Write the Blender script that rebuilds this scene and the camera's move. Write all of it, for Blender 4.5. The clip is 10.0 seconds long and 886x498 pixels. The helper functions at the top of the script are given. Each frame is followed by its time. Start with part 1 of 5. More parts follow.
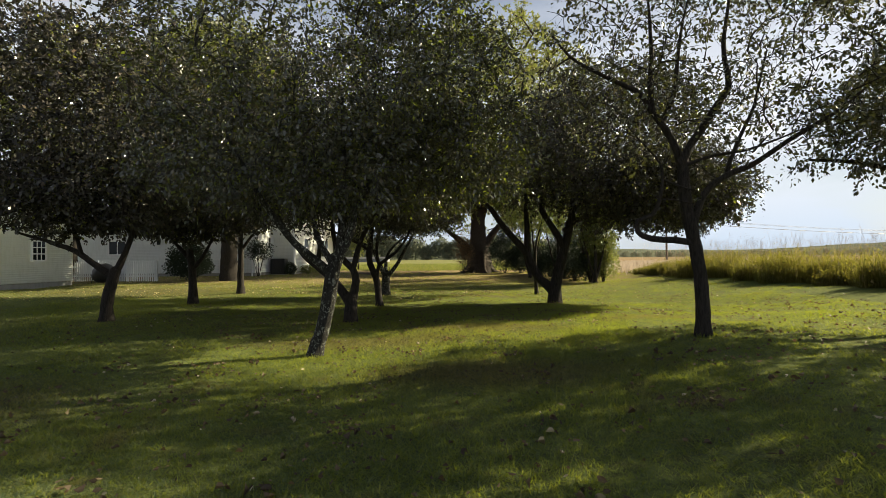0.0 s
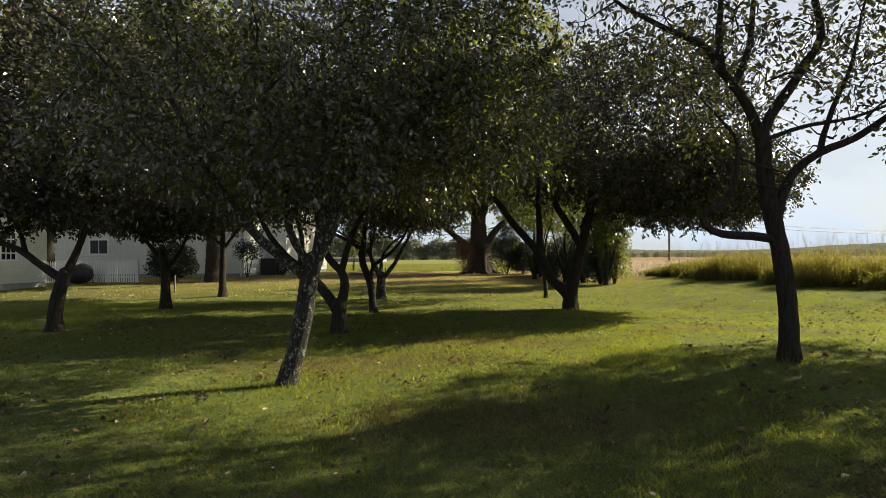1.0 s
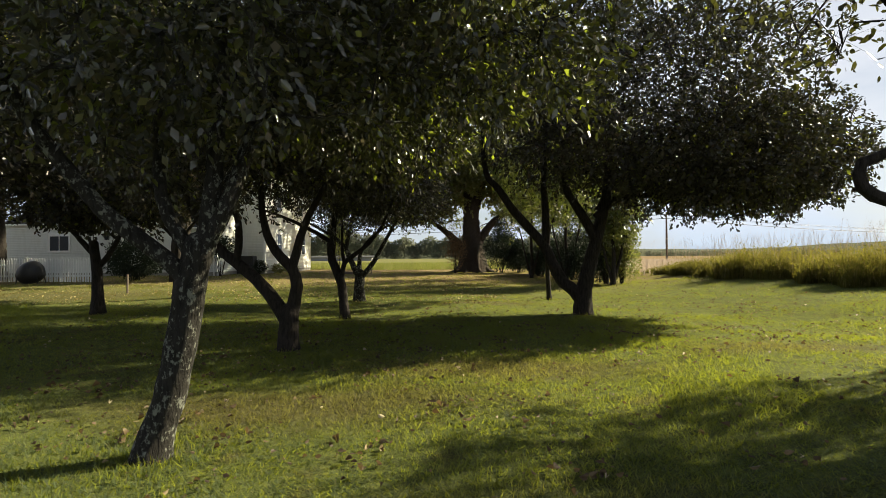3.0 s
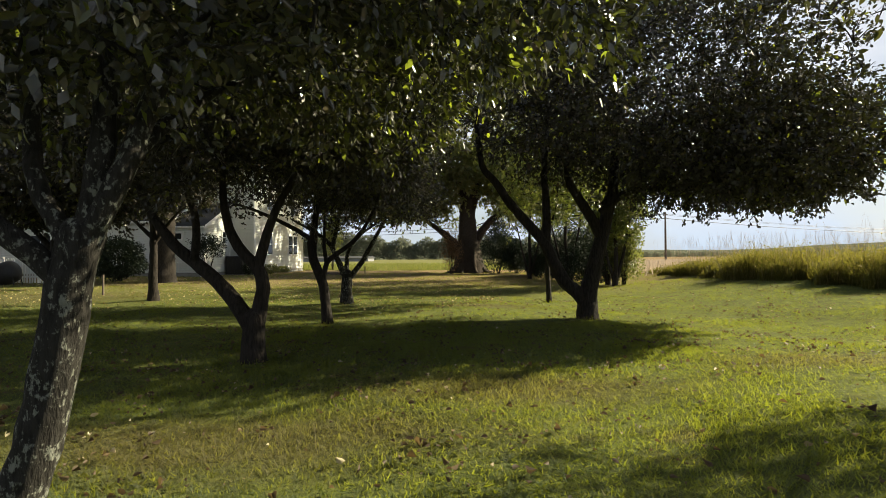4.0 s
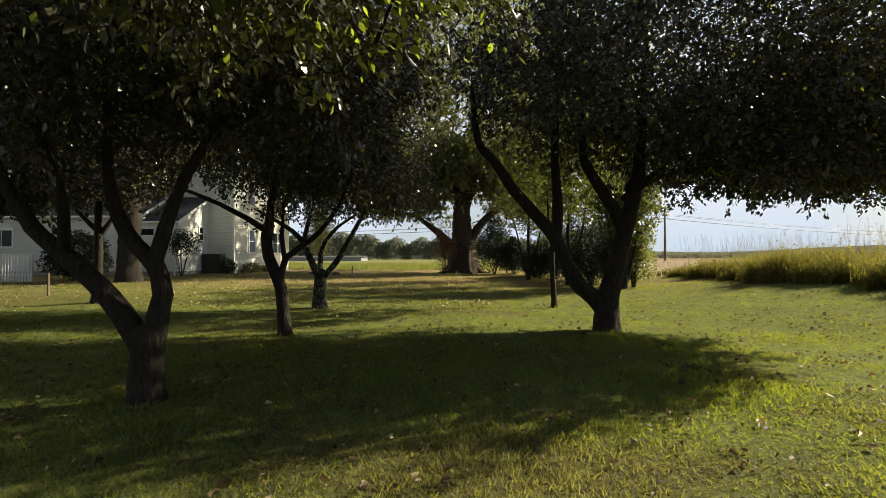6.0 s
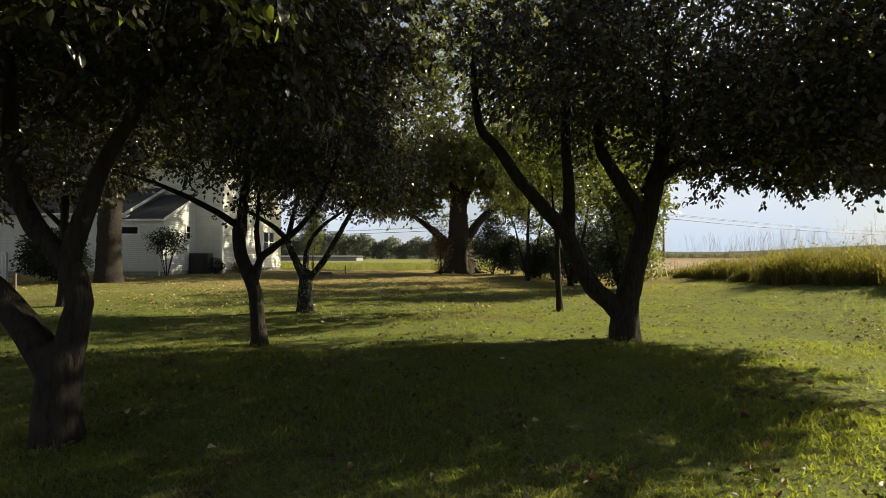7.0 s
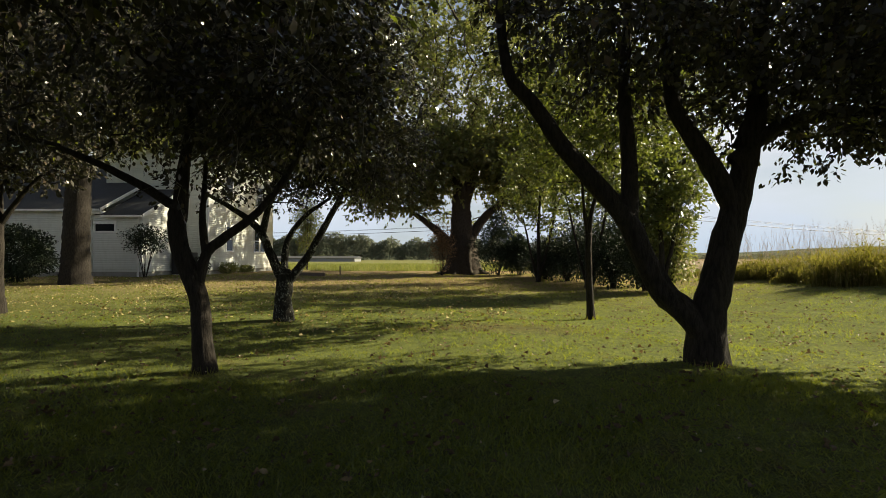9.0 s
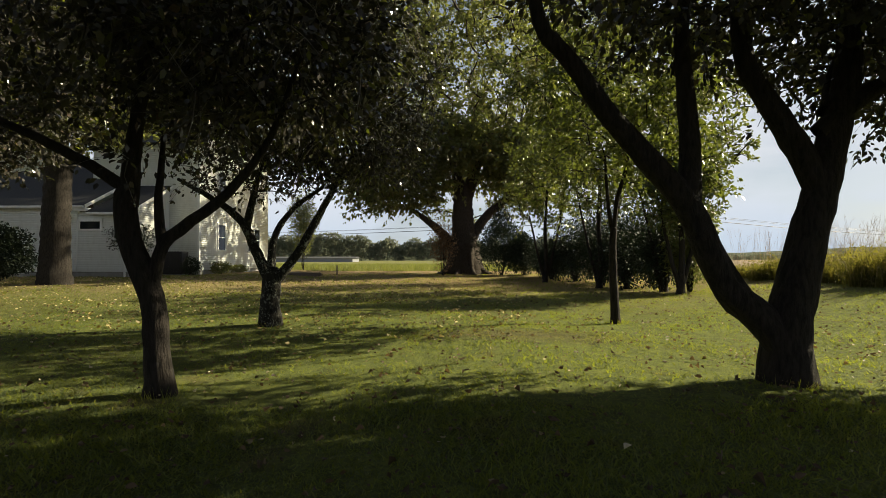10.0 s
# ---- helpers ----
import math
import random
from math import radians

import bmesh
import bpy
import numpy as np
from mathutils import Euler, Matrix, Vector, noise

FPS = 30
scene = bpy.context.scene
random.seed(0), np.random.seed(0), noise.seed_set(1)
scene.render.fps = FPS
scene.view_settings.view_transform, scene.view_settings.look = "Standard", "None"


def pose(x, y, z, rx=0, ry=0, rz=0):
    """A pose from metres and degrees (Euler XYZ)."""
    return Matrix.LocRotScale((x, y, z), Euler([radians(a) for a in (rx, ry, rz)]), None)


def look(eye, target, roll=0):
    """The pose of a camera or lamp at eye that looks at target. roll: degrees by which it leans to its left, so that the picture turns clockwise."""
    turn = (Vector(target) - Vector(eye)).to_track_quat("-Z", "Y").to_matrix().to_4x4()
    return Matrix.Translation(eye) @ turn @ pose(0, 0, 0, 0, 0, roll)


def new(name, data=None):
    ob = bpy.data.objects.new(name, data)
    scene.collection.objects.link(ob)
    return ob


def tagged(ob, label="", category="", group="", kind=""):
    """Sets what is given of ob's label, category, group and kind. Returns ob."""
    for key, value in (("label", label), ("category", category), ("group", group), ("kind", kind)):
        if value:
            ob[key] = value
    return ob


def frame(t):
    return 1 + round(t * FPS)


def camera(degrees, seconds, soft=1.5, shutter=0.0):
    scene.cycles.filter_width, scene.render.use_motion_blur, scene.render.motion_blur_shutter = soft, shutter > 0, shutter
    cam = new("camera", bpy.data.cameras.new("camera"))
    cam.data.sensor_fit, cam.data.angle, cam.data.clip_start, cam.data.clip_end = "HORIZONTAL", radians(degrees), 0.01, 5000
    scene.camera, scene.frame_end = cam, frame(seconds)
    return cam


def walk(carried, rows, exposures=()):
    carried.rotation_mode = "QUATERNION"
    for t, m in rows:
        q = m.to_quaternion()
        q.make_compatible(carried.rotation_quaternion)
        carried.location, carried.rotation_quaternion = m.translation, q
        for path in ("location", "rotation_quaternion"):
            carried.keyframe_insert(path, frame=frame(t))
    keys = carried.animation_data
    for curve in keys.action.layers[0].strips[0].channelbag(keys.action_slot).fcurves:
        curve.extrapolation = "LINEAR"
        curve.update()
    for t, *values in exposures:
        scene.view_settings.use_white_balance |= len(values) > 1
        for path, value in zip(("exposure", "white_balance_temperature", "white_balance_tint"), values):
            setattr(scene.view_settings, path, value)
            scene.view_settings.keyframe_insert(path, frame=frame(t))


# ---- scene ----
cam = camera(78.0, 10.0, soft=0.5)
PATH = [
    (0, (0.884, 0.215, 1.469), (0.715, 2.207, 1.5), -0.5),
    (0.5, (0.684, 1.226, 1.473), (0.52, 3.219, 1.504), -0.5),
    (1, (0.567, 2.175, 1.477), (0.409, 4.169, 1.508), -0.4),
    (1.5, (0.479, 3.036, 1.46), (0.329, 5.03, 1.49), -0.3),
    (2, (0.46, 3.751, 1.436), (0.317, 5.746, 1.465), -0.4),
    (2.5, (0.466, 4.37, 1.402), (0.33, 6.366, 1.428), -0.4),
    (4, (0.536, 6.077, 1.326), (0.417, 8.073, 1.356), -0.4),
    (4.5, (0.544, 6.664, 1.314), (0.43, 8.66, 1.342), -0.3),
    (5, (0.552, 7.24, 1.299), (0.444, 9.237, 1.326), -0.2),
    (5.5, (0.563, 7.812, 1.272), (0.458, 9.809, 1.303), -0.1),
    (7, (0.476, 9.543, 1.253), (0.391, 11.541, 1.283), -0.0),
    (7.5, (0.434, 10.128, 1.231), (0.354, 12.126, 1.261), -0.0),
    (8, (0.362, 10.707, 1.206), (0.282, 12.705, 1.237), 0.0),
    (8.5, (0.275, 11.295, 1.19), (0.191, 13.293, 1.223), 0.0),
    (9, (0.182, 11.879, 1.165), (0.102, 13.877, 1.199), 0.0),
    (9.5, (0.075, 12.479, 1.135), (0.0, 14.477, 1.168), 0.0),
    (10, (-0.039, 13.123, 1.098), (-0.112, 15.121, 1.134), 0.0),
]
walk(cam, [(t, look(eye, target, roll)) for t, eye, target, roll in PATH], ((0, 1.45), (4.0, 1.45), (5.5, 1.38), (7.5, 1.33), (10.0, 1.23)))

# ---- light ----
SUN_EL, SUN_AZ = 29.0, 26.0  # degrees; azimuth counted from +x towards +y
world = bpy.data.worlds.new("sky")
scene.world = world
world.use_nodes = True
wt = world.node_tree
wt.nodes.clear()
w_out = wt.nodes.new("ShaderNodeOutputWorld")
w_bg = wt.nodes.new("ShaderNodeBackground")
w_sky = wt.nodes.new("ShaderNodeTexSky")
w_sky.sky_type = "NISHITA"
w_sky.sun_disc = False
w_sky.sun_elevation = radians(SUN_EL)
w_sky.sun_rotation = radians(90 - SUN_AZ)
w_sky.dust_density = 0.7
w_sky.air_density = 1.0
w_co = wt.nodes.new("ShaderNodeTexCoord")
w_map = wt.nodes.new("ShaderNodeMapping")
w_map.inputs["Scale"].default_value = (1.0, 1.0, 3.2)
w_noise = wt.nodes.new("ShaderNodeTexNoise")
w_noise.inputs["Scale"].default_value = 2.6
w_noise.inputs["Detail"].default_value = 7.0
w_ramp = wt.nodes.new("ShaderNodeValToRGB")
w_ramp.color_ramp.elements[0].position, w_ramp.color_ramp.elements[1].position = 0.18, 0.52
w_mix = wt.nodes.new("ShaderNodeMix")
w_mix.data_type = "RGBA"
wt.links.new(w_co.outputs["Generated"], w_map.inputs["Vector"])
wt.links.new(w_map.outputs[0], w_noise.inputs["Vector"])
wt.links.new(w_noise.outputs["Fac"], w_ramp.inputs[0])
# haze and cloud are thick near the horizon and thin overhead
w_sep = wt.nodes.new("ShaderNodeSeparateXYZ")
w_range = wt.nodes.new("ShaderNodeMapRange")
w_range.inputs["From Min"].default_value, w_range.inputs["From Max"].default_value = 0.2, 0.55
w_range.inputs["To Min"].default_value, w_range.inputs["To Max"].default_value = 1.0, 0.15
w_mul = wt.nodes.new("ShaderNodeMath")
w_mul.operation = "MULTIPLY"
wt.links.new(w_co.outputs["Generated"], w_sep.inputs[0])
wt.links.new(w_sep.outputs["Z"], w_range.inputs["Value"])
wt.links.new(w_ramp.outputs[0], w_mul.inputs[0])
wt.links.new(w_range.outputs[0], w_mul.inputs[1])
wt.links.new(w_mul.outputs[0], w_mix.inputs[0])
w_low = wt.nodes.new("ShaderNodeMapRange")
w_low.inputs["From Min"].default_value, w_low.inputs["From Max"].default_value = 0.0, 0.16
w_haze = wt.nodes.new("ShaderNodeMix")
w_haze.data_type = "RGBA"
w_haze.inputs[6].default_value, w_haze.inputs[7].default_value = (7.7, 9.2, 11.0, 1), (11.1, 11.4, 12.0, 1)
wt.links.new(w_sep.outputs["Z"], w_low.inputs["Value"])
wt.links.new(w_low.outputs[0], w_haze.inputs[0])
wt.links.new(w_haze.outputs[2], w_mix.inputs[7])
wt.links.new(w_sky.outputs[0], w_mix.inputs[6])
wt.links.new(w_mix.outputs[2], w_bg.inputs[0])
w_bg.inputs[1].default_value = 0.031
wt.links.new(w_bg.outputs[0], w_out.inputs[0])

sun_data = bpy.data.lights.new("sun", "SUN")
sun_data.energy, sun_data.angle, sun_data.color = 5.0, radians(0.6), (1.0, 0.89, 0.61)
sun = new("sun", sun_data)
sun_dir = Vector((math.cos(radians(SUN_AZ)) * math.cos(radians(SUN_EL)), math.sin(radians(SUN_AZ)) * math.cos(radians(SUN_EL)), math.sin(radians(SUN_EL))))
sun.matrix_world = look(sun_dir * 60, (0, 0, 0))

# ---- materials ----
def material(name, rough=0.6, spec=0.4):
    m = bpy.data.materials.new(name)
    m.use_nodes = True
    nt = m.node_tree
    b = nt.nodes["Principled BSDF"]
    b.inputs["Roughness"].default_value = rough
    b.inputs["Specular IOR Level"].default_value = spec
    return m, nt, b


def node(nt, kind, **values):
    n = nt.nodes.new(kind)
    for key, value in values.items():
        n.inputs[key.replace("_", " ")].default_value = value
    return n


def ramp(nt, source, stops):
    r = nt.nodes.new("ShaderNodeValToRGB")
    el = r.color_ramp.elements
    while len(el) < len(stops):
        el.new(0.5)
    for e, (p, c) in zip(el, stops):
        e.position, e.color = p, (*c, 1)
    nt.links.new(source, r.inputs[0])
    return r.outputs[0]


def mixed(nt, fac, a, b, mode="MIX"):
    x = nt.nodes.new("ShaderNodeMix")
    x.data_type, x.blend_type = "RGBA", mode
    for value, slot in ((fac, 0), (a, 6), (b, 7)):
        if isinstance(value, (int, float)):
            x.inputs[slot].default_value = value
        elif isinstance(value, tuple):
            x.inputs[slot].default_value = (*value, 1)
        else:
            nt.links.new(value, x.inputs[slot])
    return x.outputs[2]


def noise_tex(nt, scale, detail=4.0, stretch=None, rough=0.55):
    n = node(nt, "ShaderNodeTexNoise", Scale=scale, Detail=detail, Roughness=rough)
    co = nt.nodes.new("ShaderNodeTexCoord")
    if stretch:
        mp = nt.nodes.new("ShaderNodeMapping")
        mp.inputs["Scale"].default_value = stretch
        nt.links.new(co.outputs["Object"], mp.inputs["Vector"])
        nt.links.new(mp.outputs[0], n.inputs["Vector"])
    else:
        nt.links.new(co.outputs["Object"], n.inputs["Vector"])
    return n.outputs["Fac"]


def bump(nt, b, height, strength=0.4, distance=0.02):
    bp = node(nt, "ShaderNodeBump", Strength=strength, Distance=distance)
    nt.links.new(height, bp.inputs["Height"])
    nt.links.new(bp.outputs[0], b.inputs["Normal"])


WORN = ((0.9, 7.3, 1.8, 1.0), (0.8, 21.3, 1.6, 0.8), (0.9, 11.6, 2.0, 0.8), (-1.4, 10.2, 2.4, 0.9), (-5.5, 5.5, 2.2, 1.6), (4.6, 12.6, 1.5, 0.7), (-15.5, 24.5, 6.5, 3.2))  # x, y, half width, half depth of worn brown turf


def worn_turf(nt):
    """How brown the turf is: drifting dry patches and a few worn spots."""
    dry = mixed(nt, 0.5, noise_tex(nt, 0.55, 5.0, None, 0.6), noise_tex(nt, 2.3, 4.0, None, 0.6))
    mask = ramp(nt, dry, ((0.54, (0, 0, 0)), (0.70, (0.7, 0.7, 0.7))))
    geo = nt.nodes.new("ShaderNodeNewGeometry")
    ragged = noise_tex(nt, 1.6, 6.0, None, 0.7)
    for x, y, a, b in WORN:
        mp = nt.nodes.new("ShaderNodeMapping")
        mp.inputs["Location"].default_value = (-x / a, -y / b, 0)
        mp.inputs["Scale"].default_value = (1 / a, 1 / b, 0)
        nt.links.new(geo.outputs["Position"], mp.inputs["Vector"])
        ln = nt.nodes.new("ShaderNodeVectorMath")
        ln.operation = "LENGTH"
        nt.links.new(mp.outputs[0], ln.inputs[0])
        reach = nt.nodes.new("ShaderNodeMath")
        reach.operation = "ADD"
        nt.links.new(ln.outputs["Value"], reach.inputs[0])
        nt.links.new(ragged, reach.inputs[1])
        fall = node(nt, "ShaderNodeMapRange")
        fall.inputs["From Min"].default_value, fall.inputs["From Max"].default_value = 0.9, 1.7
        fall.inputs["To Min"].default_value, fall.inputs["To Max"].default_value = 0.5, 0.0
        nt.links.new(reach.outputs[0], fall.inputs["Value"])
        mask = mixed(nt, 1.0, mask, fall.outputs[0], "LIGHTEN")
    return mask


def leaf_material(name, stops, glow, rough=0.38, spec=0.5, back=0.45, dry=None, clear=0.0):
    """Leaves: a glossy face with some light coming through, each leaf of its own shade."""
    m, nt, b = material(name, rough, spec)
    geo = nt.nodes.new("ShaderNodeNewGeometry")
    col = ramp(nt, geo.outputs["Random Per Island"], stops)
    blotch = noise_tex(nt, 55.0, 2.0)
    col = mixed(nt, ramp(nt, blotch, ((0.5, (0, 0, 0)), (0.75, (0.35, 0.35, 0.35)))), col, (0.10, 0.075, 0.02))
    if dry:
        worn = worn_turf(nt)
        col = mixed(nt, worn, col, dry)
        glow_dry = mixed(nt, worn, glow, tuple(c * 1.5 for c in dry))
    nt.links.new(col, b.inputs["Base Color"])
    tr = nt.nodes.new("ShaderNodeBsdfTranslucent")
    nt.links.new(mixed(nt, 0.75, col, glow_dry if dry else glow), tr.inputs["Color"])
    mx = nt.nodes.new("ShaderNodeMixShader")
    mx.inputs[0].default_value = back
    if clear:  # a few thin leaves let much more light through
        thin = ramp(nt, geo.outputs["Random Per Island"], ((0.5 - clear, (back, back, back)), (0.501 - clear, (0.5, 0.5, 0.5)), (0.5, (0.5, 0.5, 0.5)), (0.501, (back, back, back))))
        nt.links.new(thin, mx.inputs[0])
    nt.links.new(b.outputs[0], mx.inputs[1])
    nt.links.new(tr.outputs[0], mx.inputs[2])
    nt.links.new(mx.outputs[0], nt.nodes["Material Output"].inputs[0])
    return m


def bark_material(name, dark, mid, pale, lichen=0.6):
    m, nt, b = material(name, 0.9, 0.2)
    ridges = noise_tex(nt, 9.0, 6.0, (3.0, 3.0, 0.7), 0.65)
    spots = mixed(nt, 0.5, noise_tex(nt, 8.0, 6.0, None, 0.7), noise_tex(nt, 34.0, 5.0, (1.0, 1.0, 0.6), 0.65))
    col = ramp(nt, ridges, ((0.32, dark), (0.55, mid), (0.75, tuple(c * 1.25 for c in mid))))
    col = mixed(nt, ramp(nt, spots, ((lichen, (0, 0, 0)), (lichen + 0.05, (0.85, 0.85, 0.85)))), col, pale)
    nt.links.new(col, b.inputs["Base Color"])
    bump(nt, b, mixed(nt, 0.4, ridges, spots), 1.0, 0.06)
    return m


BARK = bark_material("apple_bark", (0.009, 0.008, 0.007), (0.027, 0.025, 0.022), (0.2, 0.21, 0.18), 0.53)
BARK_DARK = bark_material("dark_bark", (0.010, 0.008, 0.007), (0.030, 0.025, 0.021), (0.11, 0.11, 0.095), 0.66)
BARK_OLD = bark_material("old_bark", (0.018, 0.014, 0.011), (0.055, 0.043, 0.033), (0.13, 0.11, 0.085), 0.62)
TWIG = bark_material("grey_twig", (0.08, 0.075, 0.07), (0.17, 0.16, 0.145), (0.3, 0.3, 0.28), 0.55)
LEAF = leaf_material("apple_leaf", ((0.0, (0.045, 0.042, 0.042)), (0.55, (0.058, 0.054, 0.05)), (0.9, (0.075, 0.074, 0.056)), (1.0, (0.105, 0.075, 0.06))), (0.34, 0.4, 0.03), 0.2, 0.32, 0.02, None, 0.03)
LEAF_LEAN = leaf_material("thin_apple_leaf", ((0.0, (0.042, 0.041, 0.036)), (0.55, (0.055, 0.056, 0.044)), (0.9, (0.07, 0.076, 0.047)), (1.0, (0.1, 0.08, 0.05))), (0.34, 0.42, 0.03), 0.16, 0.55, 0.04, None, 0.1)
LEAF_SPARSE = leaf_material("sparse_leaf", ((0.0, (0.02, 0.024, 0.014)), (0.6, (0.034, 0.04, 0.018)), (0.9, (0.065, 0.065, 0.022)), (1.0, (0.11, 0.07, 0.03))), (0.22, 0.23, 0.04), 0.33, 0.6, 0.14)
# lit copy of the apple leaf: backlit look set by yellower colour and translucency
LEAF_SUN_TONED = leaf_material("sun_toned_leaf", ((0.0, (0.04, 0.06, 0.02)), (0.7, (0.07, 0.10, 0.02)), (1.0, (0.12, 0.12, 0.03))), (0.42, 0.52, 0.03), 0.3, 0.8, 0.5)
LEAF_BRIGHT = leaf_material("bright_leaf", ((0.0, (0.03, 0.052, 0.018)), (0.6, (0.052, 0.076, 0.022)), (0.9, (0.095, 0.10, 0.025)), (1.0, (0.14, 0.095, 0.035))), (0.21, 0.245, 0.03), 0.36, 0.5, 0.38)
LEAF_BIG = leaf_material("shade_tree_leaf", ((0.0, (0.052, 0.068, 0.03)), (0.6, (0.082, 0.1, 0.038)), (1.0, (0.16, 0.115, 0.045))), (0.3, 0.33, 0.065), 0.42, 0.45, 0.45)
LEAF_EVER = leaf_material("evergreen_leaf", ((0.0, (0.016, 0.026, 0.018)), (1.0, (0.032, 0.045, 0.028))), (0.03, 0.05, 0.02), 0.6, 0.15, 0.12)
LEAF_RUST = leaf_material("rusty_leaf", ((0.0, (0.09, 0.06, 0.035)), (1.0, (0.18, 0.11, 0.055))), (0.26, 0.15, 0.06), 0.6, 0.3, 0.3)
GRASS = leaf_material("grass_blade", ((0.0, (0.028, 0.046, 0.04)), (0.5, (0.045, 0.072, 0.06)), (0.85, (0.066, 0.096, 0.07)), (1.0, (0.15, 0.135, 0.08))), (0.44, 0.49, 0.015), 0.6, 0.12, 0.5, (0.16, 0.115, 0.055))
TALL = leaf_material("tall_grass_blade", ((0.0, (0.035, 0.048, 0.018)), (0.45, (0.09, 0.095, 0.03)), (0.75, (0.17, 0.15, 0.05)), (1.0, (0.26, 0.2, 0.12))), (0.42, 0.38, 0.05), 0.7, 0.1, 0.34)
MEADOW = leaf_material("meadow_blade", ((0.0, (0.07, 0.10, 0.035)), (0.6, (0.13, 0.15, 0.05)), (1.0, (0.24, 0.22, 0.09))), (0.34, 0.36, 0.06), 0.7, 0.1, 0.36)
STRAW = leaf_material("straw", ((0.0, (0.26, 0.2, 0.15)), (1.0, (0.45, 0.37, 0.3))), (0.5, 0.42, 0.34), 0.8, 0.1, 0.4)
FALLEN = leaf_material("fallen_leaf", ((0.0, (0.035, 0.026, 0.02)), (0.66, (0.08, 0.057, 0.036)), (0.9, (0.15, 0.108, 0.06)), (0.945, (0.3, 0.25, 0.14)), (1.0, (0.52, 0.47, 0.32))), (0.4, 0.26, 0.09), 0.6, 0.25, 0.14)
FALLEN_PALE = leaf_material("pale_fallen_leaf", ((0.0, (0.16, 0.12, 0.05)), (0.5, (0.34, 0.27, 0.1)), (1.0, (0.55, 0.48, 0.24))), (0.5, 0.38, 0.1), 0.6, 0.25, 0.14)
# distance haze is mixed into this leaf colour: paler and greyer than near leaves
HAZED_WOODS = leaf_material("far_woods", ((0.0, (0.09, 0.11, 0.08)), (0.6, (0.14, 0.155, 0.11)), (1.0, (0.2, 0.17, 0.125))), (0.2, 0.22, 0.16), 0.8, 0.1, 0.55)


def ground_material():
    m, nt, b = material("lawn_soil", 1.0, 0.04)
    geo = nt.nodes.new("ShaderNodeNewGeometry")
    sep = nt.nodes.new("ShaderNodeSeparateXYZ")
    nt.links.new(geo.outputs["Position"], sep.inputs[0])
    fine = mixed(nt, 0.42, noise_tex(nt, 26.0, 6.0, None, 0.7), noise_tex(nt, 5.0, 5.0, (1.0, 0.7, 1.0), 0.7))
    lawn = ramp(nt, fine, ((0.28, (0.036, 0.044, 0.028)), (0.5, (0.113, 0.131, 0.042)), (0.72, (0.216, 0.226, 0.044))))
    dry = ramp(nt, fine, ((0.3, (0.03, 0.022, 0.015)), (0.7, (0.14, 0.105, 0.062))))
    col = mixed(nt, worn_turf(nt), lawn, dry)
    far = node(nt, "ShaderNodeMapRange")
    far.inputs["From Min"].default_value, far.inputs["From Max"].default_value = 54.0, 62.0
    nt.links.new(sep.outputs["Y"], far.inputs["Value"])
    meadow = ramp(nt, noise_tex(nt, 0.12, 4.0), ((0.3, (0.13, 0.135, 0.05)), (0.7, (0.19, 0.18, 0.07))))
    col = mixed(nt, far.outputs[0], col, meadow)
    litter = node(nt, "ShaderNodeMapRange")
    litter.interpolation_type = "SMOOTHSTEP"
    litter.inputs["From Min"].default_value, litter.inputs["From Max"].default_value = 23.0, 38.0
    nt.links.new(sep.outputs["Y"], litter.inputs["Value"])
    mask = nt.nodes.new("ShaderNodeMath")
    mask.operation = "MULTIPLY"
    inv = nt.nodes.new("ShaderNodeMath")
    inv.operation = "SUBTRACT"
    inv.inputs[0].default_value = 1.0
    nt.links.new(far.outputs[0], inv.inputs[1])
    nt.links.new(litter.outputs[0], mask.inputs[0])
    nt.links.new(inv.outputs[0], mask.inputs[1])
    brown = ramp(nt, noise_tex(nt, 9.0, 6.0, None, 0.75), ((0.35, (0.10, 0.082, 0.04)), (0.5, (0.22, 0.16, 0.08)), (0.7, (0.38, 0.29, 0.16))))
    col = mixed(nt, mask.outputs[0], col, brown)
    right = node(nt, "ShaderNodeMapRange")
    right.inputs["From Min"].default_value, right.inputs["From Max"].default_value = 11.5, 14.5
    nt.links.new(sep.outputs["X"], right.inputs["Value"])
    fallow = ramp(nt, noise_tex(nt, 0.4, 5.0), ((0.3, (0.16, 0.105, 0.055)), (0.7, (0.26, 0.19, 0.10))))
    col = mixed(nt, right.outputs[0], col, fallow)
    nt.links.new(col, b.inputs["Base Color"])
    bump(nt, b, mixed(nt, 0.5, fine, noise_tex(nt, 90.0, 3.0)), 0.8, 0.04)
    return m


GROUND = ground_material()


def paint(name, base, dirt, rough=0.55, scale=3.0, spec=0.35):
    m, nt, b = material(name, rough, spec)
    streak = noise_tex(nt, scale, 5.0, (2.0, 2.0, 0.5))
    grain = noise_tex(nt, scale * 14, 3.0)
    col = mixed(nt, ramp(nt, streak, ((0.45, (0, 0, 0)), (0.8, (0.55, 0.55, 0.55)))), base, dirt)
    nt.links.new(col, b.inputs["Base Color"])
    bump(nt, b, grain, 0.15, 0.004)
    return m


